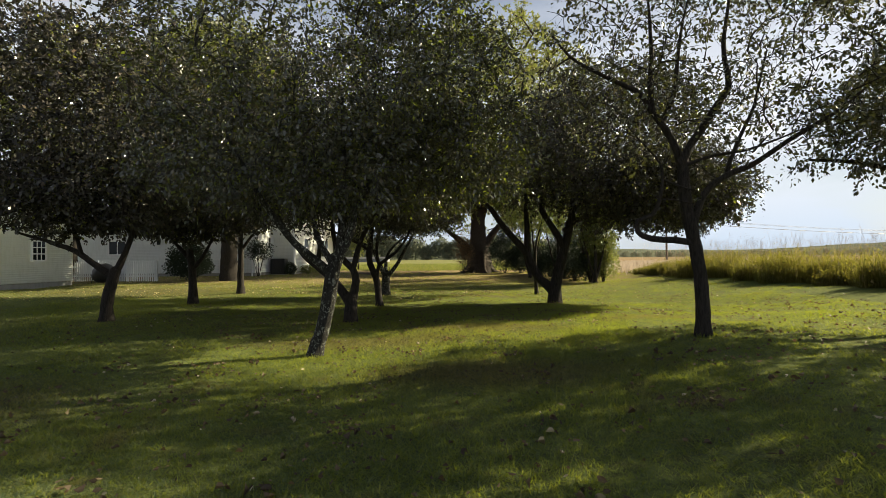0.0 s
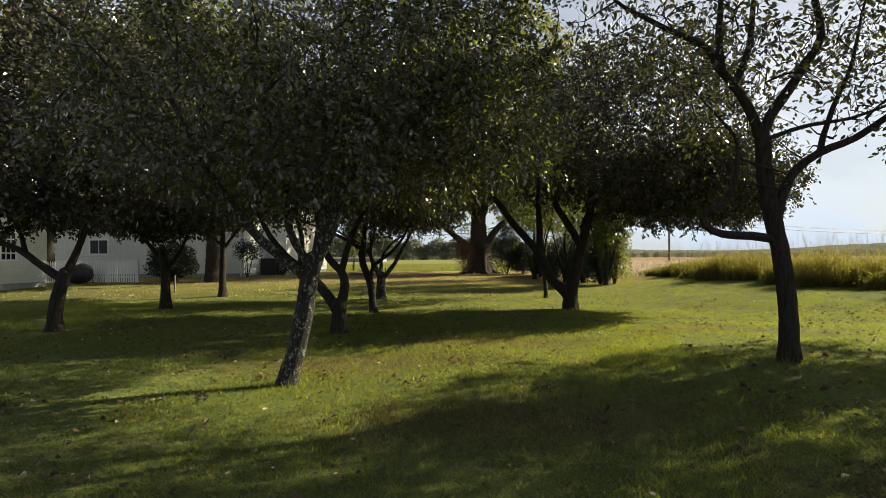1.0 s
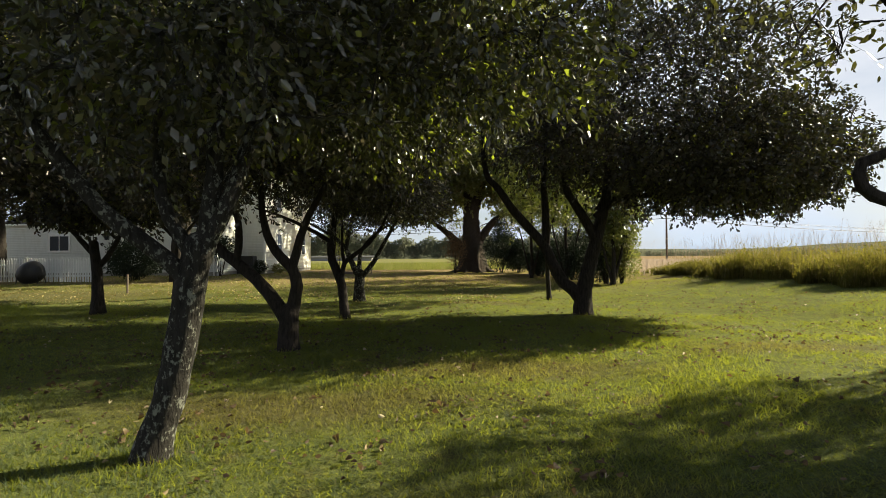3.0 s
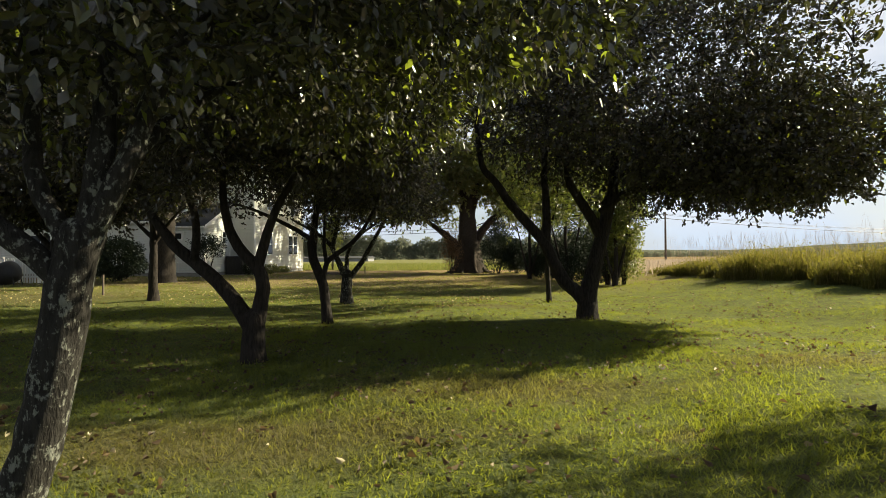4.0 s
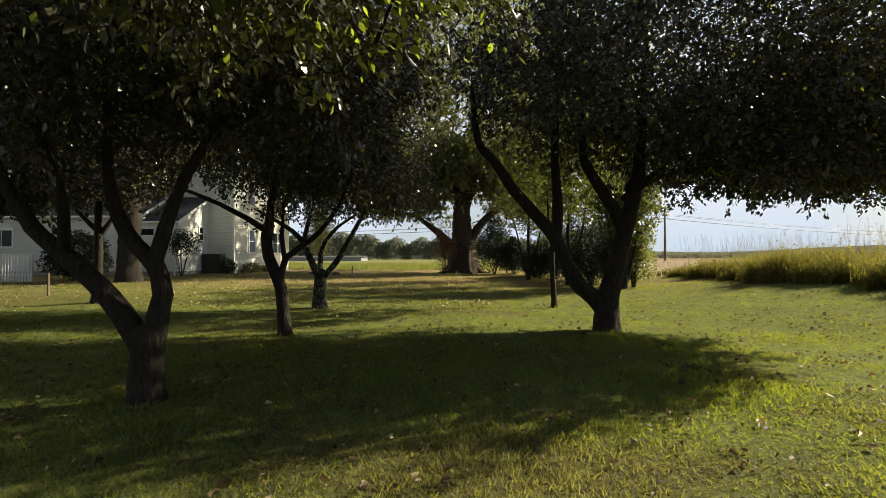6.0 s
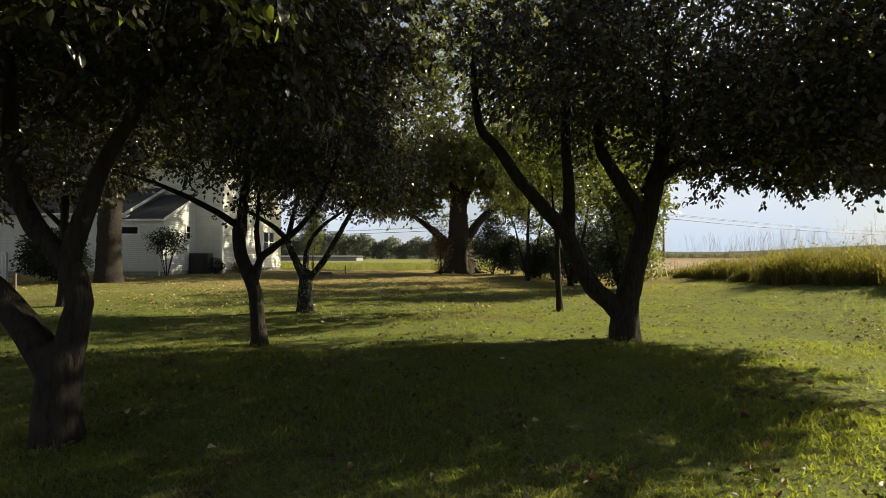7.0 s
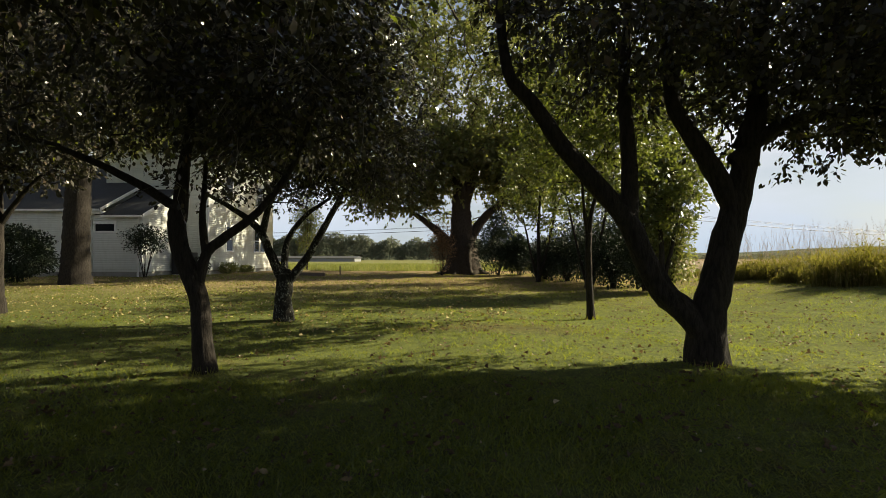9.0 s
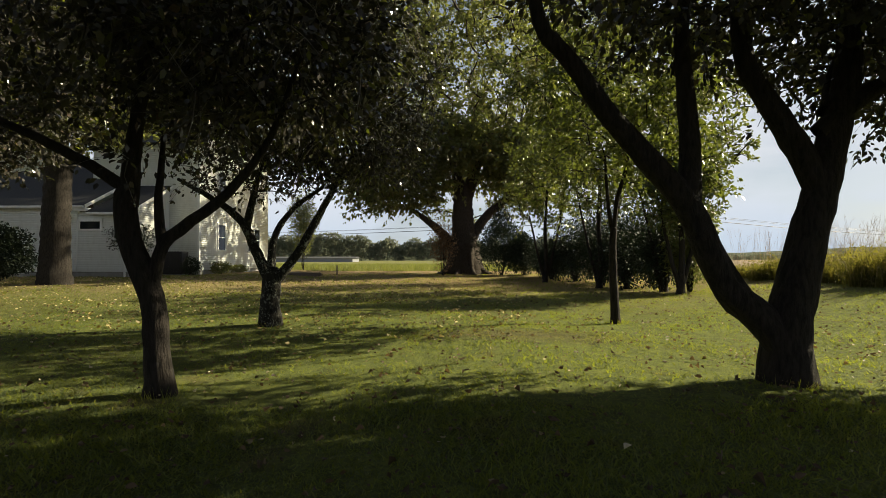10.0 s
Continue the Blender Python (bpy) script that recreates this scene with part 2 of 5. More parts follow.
SIDING = paint("white_siding", (0.77, 0.79, 0.77), (0.62, 0.63, 0.59))
TRIM = paint("white_trim", (0.8, 0.8, 0.78), (0.6, 0.6, 0.55))
PICKET = paint("white_picket_paint", (0.75, 0.75, 0.74), (0.5, 0.5, 0.45))
CONCRETE = paint("foundation", (0.3, 0.29, 0.27), (0.16, 0.16, 0.14), 0.9)
SHINGLE = paint("asphalt_shingle", (0.035, 0.035, 0.038), (0.07, 0.068, 0.065), 0.9, 6.0)
METAL_DARK = paint("dark_metal", (0.02, 0.02, 0.022), (0.05, 0.045, 0.04), 0.5)
SHEDROOF = paint("grey_shed_roof", (0.09, 0.092, 0.1), (0.06, 0.06, 0.062), 1.0, 0.3, 0.0)
SHEDPAINT = paint("grey_shed", (0.2, 0.205, 0.22), (0.18, 0.18, 0.18), 0.6, 0.3)
WOODPOLE = paint("pole_wood", (0.12, 0.095, 0.075), (0.06, 0.05, 0.04), 0.9)
WIRE, _nt, _b = material("wire", 0.5, 0.4)
_b.inputs["Base Color"].default_value = (0.02, 0.02, 0.02, 1)
GLASS, _nt, _b = material("window_glass", 0.05, 0.15)
_b.inputs["Base Color"].default_value = (0.012, 0.014, 0.016, 1)


# ---- mesh helpers ----
def mesh_arrays(name, verts, faces, mat, smooth=False):
    """A mesh from an N x 3 array and an M x K array of indices."""
    verts, faces = np.asarray(verts, np.float32), np.asarray(faces, np.int32)
    me = bpy.data.meshes.new(name)
    me.vertices.add(len(verts))
    me.vertices.foreach_set("co", verts.ravel())
    k = faces.shape[1]
    me.loops.add(faces.size)
    me.loops.foreach_set("vertex_index", faces.ravel())
    me.polygons.add(len(faces))
    me.polygons.foreach_set("loop_start", np.arange(0, faces.size, k, dtype=np.int32))
    if smooth:
        me.polygons.foreach_set("use_smooth", np.ones(len(faces), bool))
    me.update(calc_edges=True)
    me.validate()
    me.materials.append(mat)
    return me


def hang(ob, parent):
    if parent:
        ob.parent = parent
        ob.matrix_parent_inverse = parent.matrix_basis.inverted()
    return ob


def part_arrays(name, verts, faces, mat, parent=None, label="", smooth=False):
    ob = hang(new(name, mesh_arrays(name, verts, faces, mat, smooth)), parent)
    return tagged(ob, label)


def part(name, bm, mat, parent=None, label="", smooth=False):
    me = bpy.data.meshes.new(name)
    bm.normal_update()
    bm.to_mesh(me)
    bm.free()
    me.materials.append(mat)
    if smooth:
        me.polygons.foreach_set("use_smooth", np.ones(len(me.polygons), bool))
    return tagged(hang(new(name, me), parent), label)


def empty(name, place, label, category, group="", kind=""):
    ob = new(name)
    ob.location = place
    ob.empty_display_size = 0.2
    ob.matrix_basis = Matrix.Translation(place)
    return tagged(ob, label, category, group, kind)


def box(bm, x0, y0, z0, x1, y1, z1, bevel=0.0):
    m = Matrix.Translation(((x0 + x1) / 2, (y0 + y1) / 2, (z0 + z1) / 2)) @ Matrix.Diagonal((abs(x1 - x0), abs(y1 - y0), abs(z1 - z0), 1))
    r = bmesh.ops.create_cube(bm, size=1.0, matrix=m)
    if bevel:
        edges = list({e for v in r["verts"] for e in v.link_edges})
        bmesh.ops.bevel(bm, geom=edges, offset=bevel, segments=1, affect="EDGES")
    return bm


def boxed(*args, bevel=0.0):
    return box(bmesh.new(), *args, bevel=bevel)


def smooth01(v, a, b):
    t = np.clip((np.asarray(v, float) - a) / (b - a), 0, 1)
    return t * t * (3 - 2 * t)


def ground_z(x, y):
    """Height of the ground: a lawn that lies almost flat, rising to the bank of tall grass and to the house."""
    x, y = np.asarray(x, float), np.asarray(y, float)
    z = 0.2 * smooth01(x, 1.5, 4.5) * (1 - smooth01(y, 10, 17)) * (1 - smooth01(x, 6, 12))
    z = z + 0.5 * smooth01(x, 5.5, 12) * (1 - smooth01(y, 60, 120))
    z = z + 0.22 * smooth01(y, 27, 37) * smooth01(-x, 5, 13) * (1 - smooth01(y, 55, 70))
    z = z + 0.2 * smooth01(y, 33, 44) * (1 - smooth01(abs(x), 4, 12)) * (1 - smooth01(y, 50, 70))
    z = z - 0.11 * smooth01(-x, -0.6, 1.6) * (1 - smooth01(y, 19, 27)) * smooth01(y, 2, 7)
    z = z - 0.05 * smooth01(x, -0.6, 1.6) * smooth01(y, 12, 16) * (1 - smooth01(y, 19, 24)) * (1 - smooth01(x, 6, 9))
    z = z - 0.17 * np.exp(-((x - 3.2) ** 2 + (y - 24.3) ** 2) / 5.5)
    near = 1 - smooth01(np.hypot(x, y - 15), 40, 80)
    return z + near * (0.025 * np.sin(x * 0.9 + 1.3) * np.sin(y * 0.7) + 0.012 * np.sin(x * 2.3 + y * 1.9))


def tube(path, radii, sides, rough=0.0, rng=None, cap=True):
    """Rings along a path: returns vertices and quads."""
    p, r = np.asarray(path, float), np.asarray(radii, float)
    d = np.gradient(p, axis=0)
    d /= np.linalg.norm(d, axis=1, keepdims=True) + 1e-9
    up = np.where(np.abs(d[:, 2:3]) > 0.9, np.array([[1.0, 0, 0]]), np.array([[0, 0, 1.0]]))
    u = np.cross(d, up)
    u /= np.linalg.norm(u, axis=1, keepdims=True) + 1e-9
    for i in range(1, len(u)):
        v = u[i - 1] - d[i] * np.dot(u[i - 1], d[i])
        n = np.linalg.norm(v)
        if n > 1e-6:
            u[i] = v / n
    w = np.cross(d, u)
    a = np.linspace(0, 2 * np.pi, sides, endpoint=False)
    rr = r[:, None] * np.ones(sides)
    if rough:
        lobes = rough * (np.sin(a * 2 + 0.7)[None] * 0.5 + np.sin(a * 3 + np.linspace(0, 2, len(p))[:, None]) * 0.5)
        rr = rr * (1 + lobes + rng.normal(0, rough * 0.45, (len(p), sides)))
    v = p[:, None] + rr[..., None] * (np.cos(a)[None, :, None] * u[:, None] + np.sin(a)[None, :, None] * w[:, None])
    n, j = len(p), np.arange(sides)
    k = (j + 1) % sides
    f = [np.stack([i * sides + j, i * sides + k, (i + 1) * sides + k, (i + 1) * sides + j], 1) for i in range(n - 1)]
    return v.reshape(-1, 3), np.concatenate(f)


def joined(pieces):
    vs, fs, n = [], [], 0
    for v, f in pieces:
        vs.append(v)
        fs.append(f + n)
        n += len(v)
    return np.concatenate(vs), np.concatenate(fs)


def curve_through(pts, step):
    """Catmull-Rom through the points, about a step apart."""
    p = np.asarray(pts, float)
    q = np.vstack([2 * p[0] - p[1], p, 2 * p[-1] - p[-2]])
    out = []
    for i in range(1, len(q) - 2):
        n = max(2, int(np.linalg.norm(q[i + 1] - q[i]) / step))
        t = np.linspace(0, 1, n, endpoint=False)[:, None]
        out.append(0.5 * (2 * q[i] + (q[i + 1] - q[i - 1]) * t + (2 * q[i - 1] - 5 * q[i] + 4 * q[i + 1] - q[i + 2]) * t**2 + (3 * q[i] - q[i - 1] - 3 * q[i + 1] + q[i + 2]) * t**3))
    return np.vstack([*out, p[-1:]])


LEAF_SHAPE = np.array([(0, 0, 0), (-0.23, 0.3, 0.07), (-0.2, 0.66, 0.09), (0, 1.0, -0.06), (0.2, 0.66, 0.09), (0.23, 0.3, 0.07)])
LEAF_FACES = np.array([(0, 3, 2, 1), (0, 5, 4, 3)])
FAR_SHAPE = np.array([(0, 0, 0), (-0.28, 0.45, 0.1), (0, 1.0, -0.05), (0.28, 0.45, 0.1)])
FAR_FACES = np.array([(0, 3, 2, 1)])
MID_SHAPE = np.array([(0, 0, 0), (-0.27, 0.33, 0.08), (-0.19, 0.76, 0.06), (0.06, 1.0, -0.05), (0.28, 0.45, 0.09)])
MID_FACES = np.array([(0, 4, 3, 2, 1)])


def scatter_leaves(at, along, size, rng, droop=0.5, spread=1.0, shape=LEAF_SHAPE):
    """A leaf at each place, pointing roughly along, with a random roll."""
    n = len(at)
    y = along + rng.normal(0, spread, (n, 3)) * 0.6
    y[:, 2] -= droop
    y /= np.linalg.norm(y, axis=1, keepdims=True) + 1e-9
    z = rng.normal(0, 0.75, (n, 3)) + np.array([0, 0, 0.7])
    x = np.cross(y, z)
    x /= np.linalg.norm(x, axis=1, keepdims=True) + 1e-9
    z = np.cross(x, y)
    s = size * rng.uniform(0.6, 1.25, n)
    curl = rng.uniform(-1.0, 1.6, n)
    t = shape[None] * s[:, None, None]
    v = at[:, None] + t[..., 0:1] * x[:, None] + t[..., 1:2] * y[:, None] + t[..., 2:3] * curl[:, None, None] * z[:, None]
    faces = {6: LEAF_FACES, 5: MID_FACES, 4: FAR_FACES}[len(shape)]
    f = faces[None] + (np.arange(n) * len(shape))[:, None, None]
    return v.reshape(-1, 3), f.reshape(-1, faces.shape[1])


def tree(name, label, base, stems, blobs, seed, bark, leaf, boughs=260, twigs=9, leaves=8, size=0.075, group="", category="tree", sides=12, reach=0.35, droop=0.5, attach=1.2, tip=0.006, step=0.22, shape=LEAF_SHAPE, flare=0.45, twig=0.0028, twig_bark=None, rise=0.0, core=0, core_size=0.13):
    """A tree: stems are (points from the base, first radius, last radius), blobs ellipsoids (centre, radii, share) that the crown fills."""
    rng = np.random.default_rng(seed)
    bx, by = base
    bz = float(ground_z(bx, by))
    top = empty(name, (bx, by, bz), label, category, group)
    nodes, parents = [], []
    first = True
    for pts, r0, r1 in stems:
        pts = np.array(pts, float) + np.array([bx, by, bz])
        pts[1 if first else 0 :, 2] += rise
        path = curve_through(pts, 0.12)
        path[1:] += np.cumsum(rng.normal(0, 0.004, path[1:].shape), axis=0)
        radii = np.linspace(r0, r1, len(path))
        if first:
            path[0, 2] -= 0.06
            h = np.linspace(0, 1, len(path)) * np.linalg.norm(path[-1] - path[0])
            radii = radii * (1 + flare * np.exp(-h / (r0 * 1.1)))
            way = (path[-1] - path[-2]) / np.linalg.norm(path[-1] - path[-2])
            r = radii[-1]
            path = np.vstack([path, [path[-1] + way * r * k for k in (0.4, 0.7, 0.85)]])
            radii = np.concatenate([radii, (r * 0.85, r * 0.5, r * 0.05)])
        v, f = tube(path, radii, sides, 0.09, rng)
        part_arrays("trunk" if first else "limb", v, f, bark, top, smooth=True)
        start = len(nodes)
        for i, q in enumerate(path):
            nodes.append(q)
            parents.append(start + i - 1 if i else -1)
        first = False
    P = np.zeros((len(nodes) + boughs * 30, 3))
    n0 = len(nodes)
    P[:n0] = nodes
    total = n0
    usable = P[:n0, 2] > bz + attach
    ok = np.zeros(len(P), bool)
    ok[:n0] = usable
    share = np.array([b[2] for b in blobs], float)
    pick = rng.choice(len(blobs), boughs, p=share / share.sum())
    goals = []
    for k in pick:
        c, r = blobs[k][:2]
        d = rng.normal(0, 1, 3)
        d /= np.linalg.norm(d)
        goals.append(np.array(c) + np.array([bx, by, bz]) + d * np.array(r) * rng.uniform(0.12, 1.0) ** 0.42 * rng.uniform(0.85, 1.08))
    goals = np.array(goals)
    dist = np.array([np.min(np.linalg.norm(P[:n0][usable] - g, axis=1)) for g in goals])
    paths = []
    order = np.argsort(dist)
    thick = np.array([b[3] if len(b) > 3 else 1.0 for b in blobs])[pick[order]]
    for g in goals[order]:
        cand = np.where(ok[:total])[0]
        delta = g - P[cand]
        d = np.linalg.norm(delta, axis=1)
        cost = d + 0.5 * np.maximum(0, -delta[:, 2])
        a = cand[np.argmin(cost)]
        s = P[a]
        d = np.linalg.norm(g - s)
        m = max(2, int(d / step) + 1)
        t = np.linspace(0, 1, m + 1)[:, None]
        bend = s + (g - s) * 0.5 + rng.normal(0, 0.12, 3) * d + np.array([0, 0, 0.14 * d])
        path = (1 - t) ** 2 * s + 2 * t * (1 - t) * bend + t**2 * g
        path[1:-1] += rng.normal(0, 0.025, path[1:-1].shape)
        paths.append(path)
        if total + m < len(P):
            P[total : total + m] = path[1:]
            ok[total : total + m] = True
            total += m
    tubes, tw_at, tw_dir, load = [], [], [], []
    for path, much in zip(paths, thick):
        length = np.linalg.norm(path[-1] - path[0])
        r0 = tip * (1 + 3.2 * min(length, 2.2))
        tubes.append(tube(path, np.linspace(r0, tip * 0.6, len(path)), 4))
        k = max(2, int(twigs * max(0.5, min(length, 1.6))))
        u = rng.uniform(0.15, 1.0, k) * (len(path) - 1)
        i = np.minimum(u.astype(int), len(path) - 2)
        fr = (u - i)[:, None]
        tw_at.append(path[i] * (1 - fr) + path[i + 1] * fr)
        dd = path[i + 1] - path[i]
        load.append(np.full(k, much))
        tw_dir.append(dd / (np.linalg.norm(dd, axis=1, keepdims=True) + 1e-9))
    v, f = joined(tubes)
    tagged(part_arrays("branchwork", v, f, bark, top, smooth=True), kind="stuff")
    at, way = np.vstack(tw_at), np.vstack(tw_dir)
    way = way * 0.7 + rng.normal(0, 0.75, way.shape)
    way[:, 2] += 0.15
    way /= np.linalg.norm(way, axis=1, keepdims=True)
    ln = rng.uniform(0.4, 1.2, len(at)) * reach
    sag = np.zeros_like(at)
    sag[:, 2] = -0.25 * ln * droop
    end = at + way * ln[:, None] + sag
    tri = np.array([(1, 0, 0), (-0.5, 0.87, 0), (-0.5, -0.87, 0)]) * twig
    some = np.arange(len(at))[:: 2 if twig_bark else 6]
    mid = (at + end) * 0.5 + rng.normal(0, 0.09, at.shape) * ln[:, None]
    v = np.concatenate([at[some, None] + tri * 1.5, mid[some, None] + tri, end[some, None] + tri * 0.5], 1).reshape(-1, 3)
    one = np.array([(s + j, s + (j + 1) % 3, s + 3 + (j + 1) % 3, s + 3 + j) for s in (0, 3) for j in range(3)])
    f = (one[None] + (np.arange(len(some)) * 9)[:, None, None]).reshape(-1, 4)
    tagged(part_arrays("fine_growth", v, f, twig_bark or bark, top), kind="stuff")
    idx = np.repeat(np.arange(len(at)), np.round(leaves * np.concatenate(load)).astype(int))
    u = rng.uniform(0.15, 1.05, len(idx))[:, None]
    place = at[idx] * (1 - u) + end[idx] * u + rng.normal(0, 0.025, (len(idx), 3))
    v, f = scatter_leaves(place, way[idx], size, rng, droop, 1.0, shape)
    tagged(part_arrays("crown", v, f, leaf, top), kind="stuff")
    if core:  # outsize leaves added inside the crown to block sky and sun
        pick = rng.choice(len(blobs), core, p=share / share.sum())
        c, r = np.array([b[0] for b in blobs], float)[pick], np.array([b[1] for b in blobs], float)[pick]
        d = rng.normal(0, 1, (core, 3))
        d /= np.linalg.norm(d, axis=1, keepdims=True)
        place = c + d * r * (rng.uniform(0, 1, core) ** 0.4 * 0.86)[:, None] + np.array([bx, by, bz])
        v, f = scatter_leaves(place, d, core_size, rng, droop, 1.0, FAR_SHAPE)
        tagged(part_arrays("inner_leaves", v, f, leaf, top), kind="stuff")
    return top


def spray(parent, root, tips, seed, leaf, bark, count=16, size=0.075):
    """A hanging bough in the sun: thin shoots from one root, each with its own leaves."""
    rng = np.random.default_rng(seed)
    shoots, at, way = [], [], []
    for tip in tips:
        root_, tip_ = np.array(root, float), np.array(tip, float)
        path = curve_through([root_, (root_ + tip_) / 2 + np.array([0, 0, 0.12]) + rng.normal(0, 0.05, 3), tip_], 0.08)
        shoots.append(tube(path, np.linspace(0.008, 0.002, len(path)), 5))
        i = rng.integers(len(path) // 4, len(path), count)
        at.append(path[i] + rng.normal(0, 0.05, (count, 3)))
        way.append(np.tile((tip_ - root_) / np.linalg.norm(tip_ - root_), (count, 1)))
    v, f = joined(shoots)
    bough = part_arrays("bough", v, f, bark, parent, "thin sunlit bough", smooth=True)
    v, f = scatter_leaves(np.vstack(at), np.vstack(way), size, rng, 0.5, 0.9, LEAF_SHAPE)
    tagged(part_arrays("leaf_spray", v, f, leaf, bough, "yellow-green leaves with a backlit look set in their material"), kind="stuff")

# ---- ground ----
def spaced(lo, hi, step, far):
    mid = list(np.arange(lo, hi + 1e-6, step))
    a, d = hi, step
    while a < far:
        d *= 1.35
        a += d
        mid.append(a)
    a, d = lo, step
    while a > -far:
        d *= 1.35
        a -= d
        mid.insert(0, a)
    return np.array(mid)


gx, gy = spaced(-32, 22, 0.6, 2600), spaced(-6, 60, 0.6, 2600)
GX, GY = np.meshgrid(gx, gy)
gv = np.stack([GX, GY, ground_z(GX, GY)], -1).reshape(-1, 3)
nx, ny = len(gx), len(gy)
gi = (np.arange(ny - 1)[:, None] * nx + np.arange(nx - 1)[None]).ravel()
ground = part_arrays("ground", gv, np.stack([gi, gi + 1, gi + 1 + nx, gi + nx], 1), GROUND, smooth=True)
tagged(ground, "mown autumn lawn running out into open fields", "ground", kind="structure")

# ---- apple trees ----
ROW = "apple trees of the orchard"
leaning = tree("apple_tree", "leaning apple tree with pale lichen-spotted bark and a dense green crown", (-1.95, 8.86),
     [([(0, 0, 0), (0.05, 0.02, 0.2), (0.13, 0.03, 0.42), (0.21, 0.04, 0.8), (0.28, 0.05, 1.15), (0.33, 0.06, 1.42), (0.37, 0.07, 1.6)], 0.118, 0.118),
      ([(0.35, 0.06, 1.45), (0.42, 0.08, 1.9), (0.45, 0.12, 2.5), (0.44, 0.2, 3.4), (0.4, 0.3, 4.4)], 0.075, 0.03),
      ([(0.37, 0.06, 1.5), (0.56, 0.1, 1.9), (0.72, 0.3, 2.5), (0.98, 0.7, 3.2), (1.3, 1.2, 4.0)], 0.068, 0.03),
      ([(0.3, 0.05, 1.28), (0.14, 0.0, 1.46), (-0.1, -0.08, 1.68), (-0.36, -0.15, 1.94), (-0.8, -0.3, 2.6), (-1.2, -0.5, 3.5)], 0.07, 0.03),
      ([(0.33, 0.06, 1.42), (0.18, 0.1, 1.66), (0.02, 0.15, 1.95), (-0.1, 0.3, 2.6), (-0.2, 0.5, 3.4)], 0.058, 0.025),
      ([(0.37, 0.08, 1.6), (0.4, 0.6, 2.2), (0.55, 1.4, 2.8), (0.8, 2.2, 3.2)], 0.06, 0.022)],
     [((-0.1, 0.2, 5.1), (3.3, 3.1, 2.8), 1.0), ((-0.9, 0.0, 3.3), (2.3, 2.3, 1.2), 0.42), ((1.9, 0.5, 4.6), (1.6, 2.1, 1.9), 0.5), ((1.2, 2.3, 3.5), (2.1, 1.6, 1.2), 0.52), ((2.4, 0.55, 3.4), (1.55, 1.2, 1.05), 0.36), ((0.5, -0.3, 2.95), (1.5, 1.4, 0.9), 0.2)],
     11, BARK, LEAF_LEAN, boughs=1040, twigs=16, leaves=6.6, size=0.072, group=ROW, sides=16, core=20000, core_size=0.09)
tree("apple_tree", "apple tree with a thin, half-bare crown and a broken lower limb", (4.2, 9.1),
     [([(0, 0, 0), (0.0, 0, 0.5), (-0.05, 0, 1.1), (-0.12, 0, 1.54), (-0.24, 0, 2.1), (-0.28, 0.02, 2.8)], 0.108, 0.088),
      ([(-0.28, 0.02, 2.7), (-0.45, 0.05, 3.15), (-0.72, 0.08, 3.58), (-0.9, 0.1, 3.87), (-1.5, 0.1, 4.2), (-1.95, 0.1, 4.5), (-2.3, 0.0, 4.9)], 0.066, 0.012),
      ([(-0.7, 0.08, 3.55), (-0.72, 0.1, 3.95), (-0.67, 0.12, 4.6), (-0.7, 0.2, 5.6)], 0.05, 0.016),
      ([(-0.27, 0.02, 2.72), (-0.16, 0.05, 2.95), (0.07, 0.06, 3.3), (0.29, 0.08, 3.65), (0.48, 0.1, 3.95), (0.44, 0.15, 4.6), (0.6, 0.2, 5.6)], 0.07, 0.018),
      ([(-0.57, 0.06, 3.35), (-0.42, 0.15, 3.65), (-0.3, 0.2, 3.95), (-0.2, 0.25, 4.7), (0.0, 0.3, 5.5)], 0.045, 0.014),
      ([(-0.14, 0, 1.66), (0.04, 0, 2.2), (0.36, -0.03, 2.48), (0.75, -0.06, 2.65), (1.27, -0.1, 3.0), (1.9, -0.15, 3.4), (2.5, -0.2, 3.9)], 0.058, 0.016),
      ([(-0.27, 0, 2.66), (0.15, -0.1, 2.82), (0.75, -0.2, 2.92), (1.5, -0.3, 3.2)], 0.03, 0.01),
      ([(-0.13, 0, 1.46), (-0.45, -0.05, 1.5), (-0.8, -0.1, 1.52), (-1.0, -0.1, 1.63), (-1.0, -0.1, 1.8), (-0.8, -0.1, 1.9), (-0.67, -0.1, 2.12), (-0.63, -0.1, 2.5), (-0.68, -0.1, 2.72), (-0.92, -0.1, 3.02), (-1.15, -0.1, 3.3)], 0.056, 0.007),
      ([(-0.63, -0.1, 2.46), (-0.4, -0.12, 2.36), (-0.1, -0.15, 2.25)], 0.022, 0.007),
      ([(-0.66, -0.1, 2.14), (-0.45, -0.1, 2.12), (-0.1, -0.1, 2.05)], 0.018, 0.006),
      ([(0.36, -0.03, 2.48), (0.6, 0.15, 3.0), (0.95, 0.3, 3.7), (1.2, 0.4, 4.6)], 0.036, 0.012)],
     [((0.2, 0.0, 4.8), (2.6, 2.3, 2.6), 1.0), ((1.7, -0.1, 3.8), (1.8, 1.6, 1.3), 0.6), ((-1.1, 0, 4.3), (1.6, 1.6, 1.5), 0.6), ((1.5, 0.7, 6.9), (3.4, 2.8, 1.6), 1.1, 4.5)],
     12, BARK_DARK, LEAF_SPARSE, boughs=1150, twigs=9, leaves=2.6, size=0.08, group=ROW, sides=14, attach=1.9, tip=0.0048, twig=0.003, reach=0.5)
